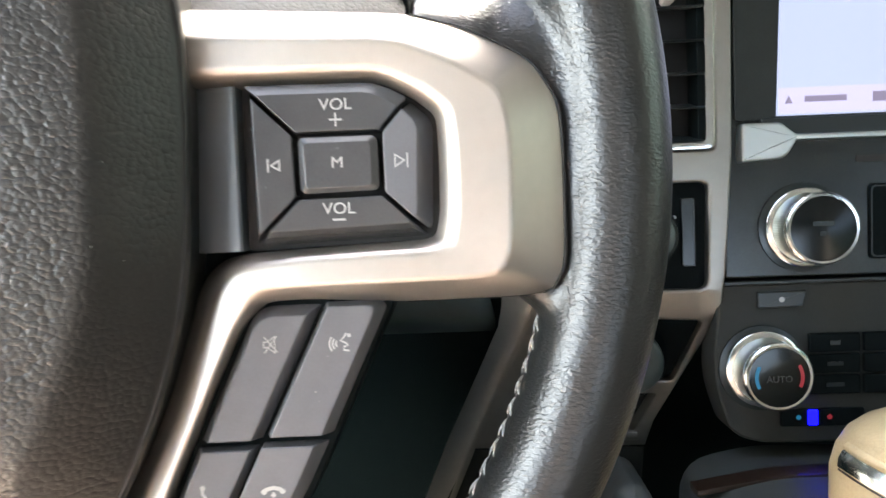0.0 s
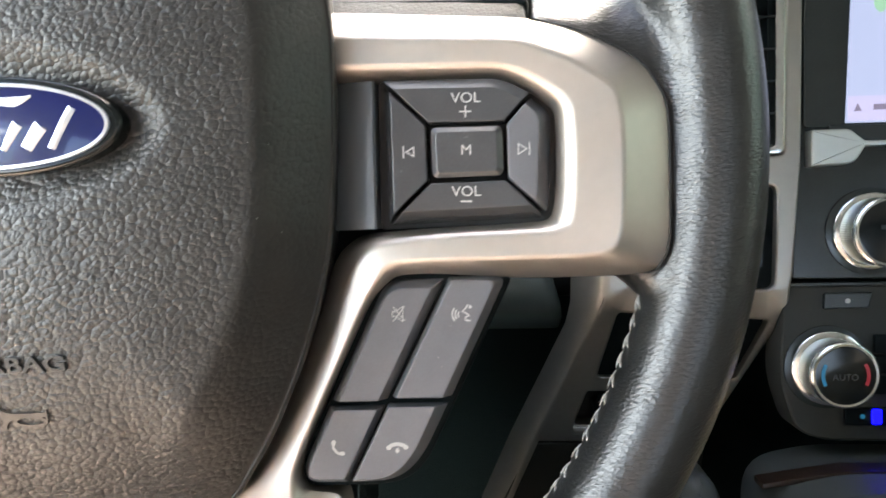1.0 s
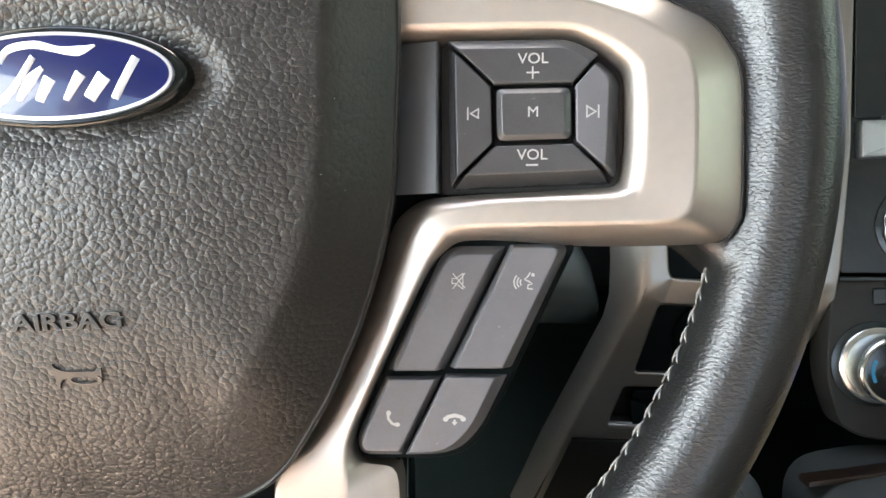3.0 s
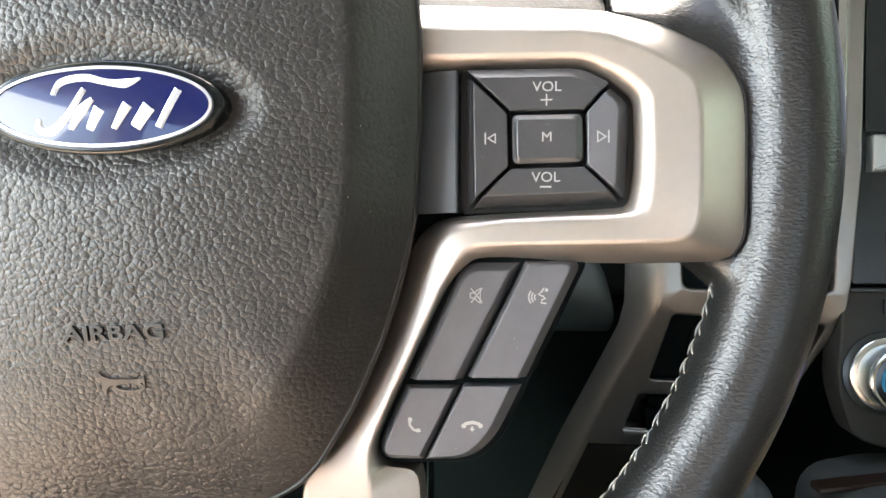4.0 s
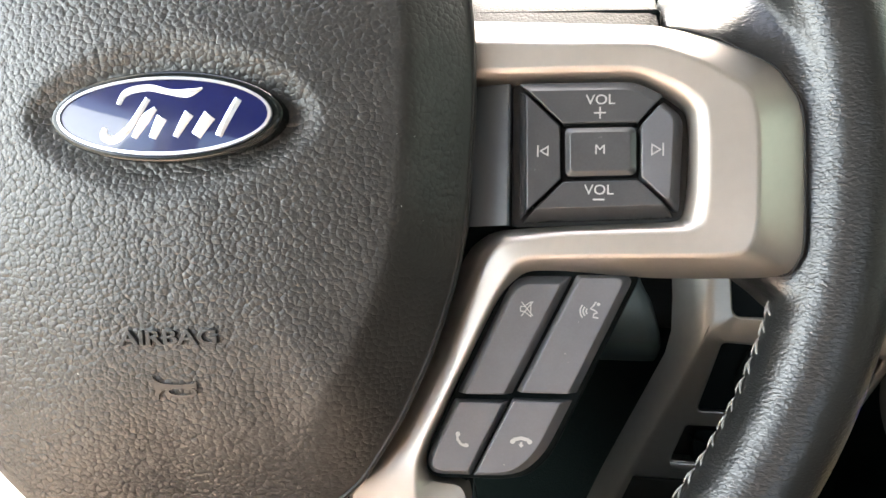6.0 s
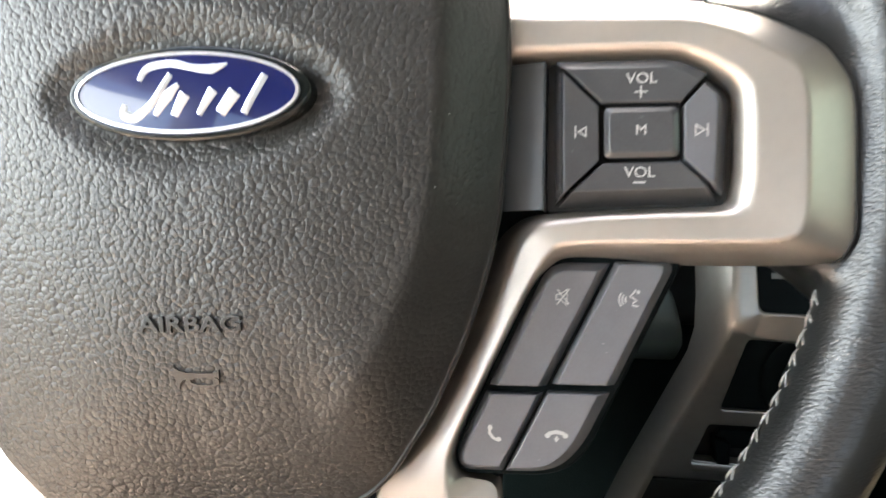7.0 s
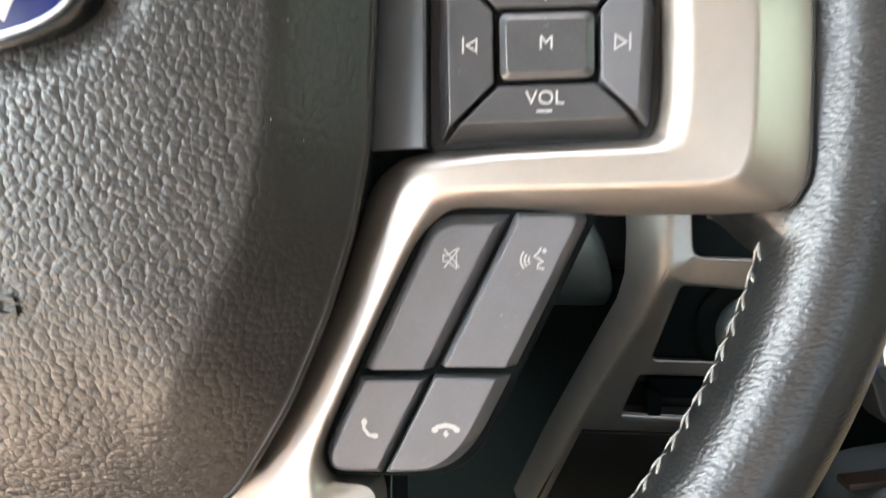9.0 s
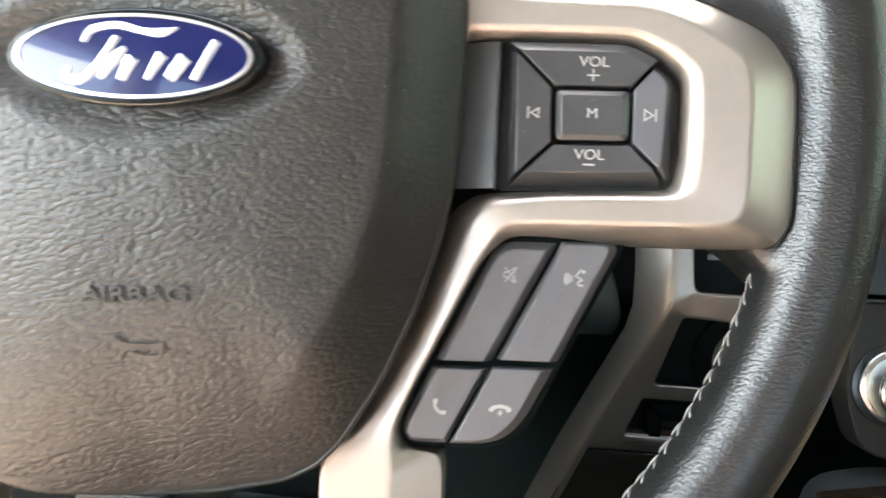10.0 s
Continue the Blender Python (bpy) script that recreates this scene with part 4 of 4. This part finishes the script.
part("status_mark", joined(shape([(312, 34), (316, 34), (314, 38)], 204.3), bar(322, 36, 343, 36, 3, 204.3), bar(356, 36, 376, 36, 5, 204.3)), MAP_MARK, touch, "dim marks")
bracket = thing("screen_bracket", "satin silver bracket with a thin bar under the screen", "trim")
part("block", slab(rounded([(288.5, 5), (308, 6), (311.5, 8), (317, 17), (308, 24.3), (288.5, 24.3)], [1, 2, 2, 1, 2, 1]), 199, 208.5, 1.2, 2), SATIN, bracket)
part("bar", slab([(313, 15.4), (560, 15.0), (560, 18.0), (313, 18.4)], 201.5, 208.5, 0.7), SATIN, bracket)
part("ledge", slab([(300, 18), (560, 18), (560, 27), (300, 27)], 204, 208.5, 0.8), GREYPL, bracket)


def dial(name, label, cx, cz, r_base, r_front):
    ob = thing(name, label, "knob")
    part("skirt", turned([(r_base + 3, 209), (r_base + 2.6, 206.8), (r_base, 206.4)], cx, cz), PIANO, ob, "", 50)
    part("base_ring", turned([(r_base, 208), (r_base, 203.4), (r_base - 0.8, 202.6), (r_front + 1.7, 202.2)], cx, cz, 72), CHROME, ob, "polished silver ring", 40)
    ridged = []
    for y, r in ((203, r_front + 1.4), (190, r_front + 0.9), (188.4, r_front + 0.9)):
        ridged.append([(cx + (r + 0.18 * (k % 2)) * math.cos(math.pi * k / 90), y, cz + (r + 0.18 * (k % 2)) * math.sin(math.pi * k / 90)) for k in range(180)])
    part("grip", loft(ridged, True), SATIN, ob, "finely ridged satin grip", 20)
    part("front_ring", turned([(r_front + 1.0, 189), (r_front + 1.8, 187.8), (r_front + 1.8, 185.2), (r_front + 0.9, 184.4), (r_front - 0.2, 184.6), (r_front - 0.4, 190)], cx, cz, 72), CHROME, ob, "polished silver rim", 40)
    part("face", turned([(r_front, 186), (r_front - 0.1, 185.0), (r_front - 1.0, 184.8), (2, 184.6)], cx, cz), DIALFACE, ob, "gloss black face", 50)
    return ob


volume = dial("volume_dial", "silver volume knob with a gloss black face", 322, -29.5, 20.5, 16.2)
part("mark", joined(bar(317, -27, 327, -27, 2.2, 184.5), bar(320.5, -32, 323.5, -32, 2.0, 184.5)), GREYPL, volume, "dim marks")
climate = dial("temperature_dial", "silver climate knob with blue and red arcs on black", 300, -102.5, 19.8, 15.2)
for mat, name, a0, a1 in ((COLD, "cold_arc", 150, 208), (WARM, "hot_arc", -26, 32)):
    pts = [(300 + 11.2 * math.cos(radians(a0 + (a1 - a0) * j / 10)), -102.5 + 11.2 * math.sin(radians(a0 + (a1 - a0) * j / 10))) for j in range(11)]
    part(name, slab(stroke(pts, 1.6), 184.3, 184.8), mat, climate)
part("symbol", lettering("AUTO", 4.6, 300, -103.5, 184.55, 0.1), DIM_PRINT, climate, "small pale lettering")

lower = thing("heater_controls", "dark taupe climate control panel with black keys", "control panel")
part("plate", slab(rounded([(278, -58), (275, -110), (284, -138), (300, -143), (620, -143), (620, -58)], [2, 12, 8, 6, 2, 2]), 208, 231, 1.4, 2), BROWN, lower)
part("strip", slab([(281, -58.6), (620, -57), (620, -55.2), (281, -56.8)], 206.6, 212, 0.4), GREYPL, lower, "thin grey strip")
part("hazard_key", slab(rounded([(298, -71), (321, -70.4), (323, -62.2), (298, -62.6)], 1), 206, 210, 0.7), GREYPL, lower, "grey key with a white dot")
part("hazard_dot", shape(ellipse(310, -66.6, 1.4, 1.4, 16), 205.9), PRINT, lower)
for x0 in (324, 352, 380):
    for z0 in (-95, -106, -117):
        key = part("key", slab(rounded([(x0, z0), (x0 + 26, z0), (x0 + 26, z0 + 10), (x0, z0 + 10)], 1), 205.8, 210, 0.7), BLACK, lower)
for z, w in ((-90, 5), (-101, 8), (-112, 9)):
    part("mark", bar(337 - w / 2, z, 337 + w / 2, z, 2.0, 205.6), GREYPL, lower, "dim mark")
part("wide_key", slab(rounded([(309, -134), (352, -134), (352, -124.6), (309, -124.6)], 1), 206, 210, 0.6), BLACK, lower)
part("cold_mark", shape(ellipse(318, -129, 1.3, 1.3, 12), 205.9), COLD, lower)
part("hot_mark", shape(ellipse(334, -129, 1.3, 1.3, 12), 205.9), WARM, lower)
part("indicator", slab(rounded([(322.6, -133.2), (327.8, -133.2), (327.8, -125.0), (322.6, -125.0)], 1.2), 205.4, 207, 0.4), LED, lower, "lit blue indicator")

# shifter and console
console = thing("centre_console", "dark centre console with a walnut edge", "console")
part("body", slab(rounded([(262, -420), (262, -160), (300, -152), (620, -152), (620, -420)], [8, 20, 10, 8, 8]), 150, 232, 6, 3), CHARCOAL, console)
part("walnut_edge", slab([(258, -158), (300, -151), (620, -146), (620, -149), (300, -154), (258, -161)], 182, 196, 1), WOOD, console, "dark walnut edge")
solid("console_flank", slab(rounded([(196, -420), (262, -420), (262, -250), (238, -160), (222, -158), (206, -200)], 12), 190, 240, 10, 4), CHARCOAL, "grey curved side of the centre console", "console")
shifter = thing("gear_shifter", "tan leather gear shifter with a bright silver inlay", "gear shifter")
GRIP = ((-99.5, 1.0), (-100.2, 16), (-102, 25), (-105, 33), (-110, 40), (-117, 44.5), (-126, 47), (-150, 47.5), (-185, 45), (-230, 38))


def grip(a, z, out=0.0):
    """A point of the shifter's grip, a round it and z up it."""
    w = float(np.interp(-z, [-q for q, _ in GRIP], [r for _, r in GRIP])) + out
    return (347.5 + w * math.cos(a), 130 + 0.7 * w * math.sin(a), z - 4.2)


part("knob", loft([[grip(2 * math.pi * j / 48, z) for j in range(48)] for z in (q + (p - q) * k / 4 for (q, _), (p, _) in zip(GRIP, GRIP[1:]) for k in range(4))], True, True), TAN, shifter, "tan leather knob", 60)


def grip_band(top, low, out):
    """A slanting band that lies on the grip's front."""
    rows = []
    for k in range(41):
        a = math.pi * (1.02 + 0.7 * k / 40)
        x = grip(a, -125)[0]
        mid, wide = -119 - 0.5 * (x - 300), 1 + 0.016 * (x - 300)
        rows.append([grip(a, mid + wide * dz, o) for dz, o in ((top, -1.0), (top, out * 0.6), (top * 0.6 + low * 0.4, out), (low * 0.6 + top * 0.4, out), (low, out * 0.6), (low, -1.0))])
    return loft(rows, True, True)


part("inlay", grip_band(3.4, -3.4, 1.2), CHROME, shifter, "slanted bright silver inlay", 60)
part("seam", grip_band(-4.2, -5.0, 0.3), WOOD, shifter, "dark seam under the inlay", 60)
part("ridge", grip_band(6.4, 4.0, 1.6), TAN, shifter, "tan leather ridge over the inlay", 60)

# ---- an unseen seat behind the camera, added to bounce warm light onto the wheel ----
seat = thing("bounce_seat", "unseen beige seat shape that bounces warm light onto the wheel", "seat", pose(0, 0, 0.45))
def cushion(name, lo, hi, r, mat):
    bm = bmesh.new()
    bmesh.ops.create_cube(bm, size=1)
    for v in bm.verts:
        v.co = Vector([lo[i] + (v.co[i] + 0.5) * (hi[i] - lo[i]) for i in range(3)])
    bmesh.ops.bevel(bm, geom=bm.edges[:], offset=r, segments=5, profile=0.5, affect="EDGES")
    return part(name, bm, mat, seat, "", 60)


cushion("bounce_cushion", (-0.38, -0.78, 0.0), (0.26, -0.18, 0.335), 0.045, BEIGE)
cushion("bounce_back", (-0.27, -0.98, 0.18), (0.27, -0.80, 0.86), 0.06, SEATBACK)

# ---- the cab that closes the place: unseen, toned for the light it throws back ----
CAB = Matrix.Identity(4)


def wall(name, corners, thick, mat, label, holes=()):
    """A plain wall: a frame of two directions, an outline in them and openings."""
    origin, across, up = (Vector(v) for v in corners[:3])
    k = 1 / MM
    bm = slab([(x * k, z * k) for x, z in corners[3]], 0, thick * k, 0, 2, [[(x * k, z * k) for x, z in h] for h in holes])
    out = across.cross(up).normalized()
    for v in bm.verts:
        x, y, z = v.co
        v.co = origin + across * x + up * z - out * y
    bmesh.ops.recalc_face_normals(bm, faces=bm.faces)
    return solid(name, bm, mat, label, "wall", CAB, "structure")


box4 = lambda a, b, c, d: [(a, b), (c, b), (c, d), (a, d)]
# front piece split off dark, to dim what the dash trim mirrors
wall("wall_left_front", ((-0.46, 0.85, 0.45), (0, -1, 0), (0, 0, 1), box4(0, 0, 0.73, 1.2)), 0.05, DASH, "unseen dark side wall that dims reflections in the dash trim")
wall("wall_left", ((-0.46, 0.85, 0.45), (0, -1, 0), (0, 0, 1), box4(0.73, 0, 2.6, 1.2)), 0.05, LINING, "beige door lining with a window opening", [box4(0.75, 0.58, 1.6, 0.97), box4(1.75, 0.58, 2.45, 0.97)])
wall("wall_right", ((1.20, -1.75, 0.45), (0, 1, 0), (0, 0, 1), box4(0, 0, 2.6, 1.2)), 0.05, DOOR, "unseen tan side wall, toned for its bounce, with a window opening", [box4(0.15, 0.70, 0.85, 1.08), box4(1.47, 0.54, 2.15, 1.08)])
wall("wall_rear", ((-0.46, -1.70, 0.45), (1, 0, 0), (0, 0, 1), box4(0, 0, 1.66, 1.2)), 0.05, DASH, "charcoal rear cab wall with a window opening", [box4(0.2, 0.72, 1.46, 1.08)])
wall("wall_front", ((1.20, 0.85, 0.45), (-1, 0, 0), (0, 0, 1), box4(0, 0, 1.66, 0.72)), 0.05, DASH, "dark firewall below the windscreen")


def flat(name, outline, up, mat, label):
    """A level sheet with its visible face at height up."""
    bm = slab([(x / MM, y / MM) for x, y in outline], 0, 0.04 / MM)
    for v in bm.verts:
        v.co = Vector((v.co.x, v.co.z, v.co.y if name == "ceiling" else -v.co.y))
    bmesh.ops.recalc_face_normals(bm, faces=bm.faces)
    return solid(name, bm, mat, label, name, pose(0, 0, up), "structure")


# unseen roof; its right part reaches forward to keep sun off the seat
flat("ceiling", [(-0.46, -1.75), (1.2, -1.75), (1.2, 0.45), (0.18, 0.45), (0.18, -0.06), (-0.46, -0.06)], 1.65, HEADLINER, "unseen grey headliner, stepped to shape the sun patch below")
flat("floor", [(-0.46, -1.75), (1.2, -1.75), (1.2, 0.85), (-0.46, 0.85)], 0.45, DASH, "charcoal carpeted cab floor")

# ---- outside the windows ----
TREES = material("dull_green_woods", (0.055, 0.080, 0.045), 0.9)
vary(TREES, (0.055, 0.080, 0.045), 0.5, 0.8, 0.9, 0.05)
ASPHALT = material("grey_asphalt", (0.09, 0.09, 0.088), 0.9)
vary(ASPHALT, (0.09, 0.09, 0.088), 0.2, 3, 0.9, 0.05)
solid("backdrop", slab([(-30 / MM, -1.2 / MM), (30 / MM, -1.2 / MM), (30 / MM, 6 / MM), (-30 / MM, 6 / MM)], 0, 0.3 / MM), TREES, "dull green woods beside the truck", "backdrop", pose(9, 0, 0.3, 0, 0, 90), "structure")
solid("ground", slab([(-200 / MM, -200 / MM), (200 / MM, -200 / MM), (200 / MM, 200 / MM), (-200 / MM, 200 / MM)], 0, 0.2 / MM), ASPHALT, "grey asphalt ground under the truck", "ground", pose(0, 0, -0.35, -90), "structure")
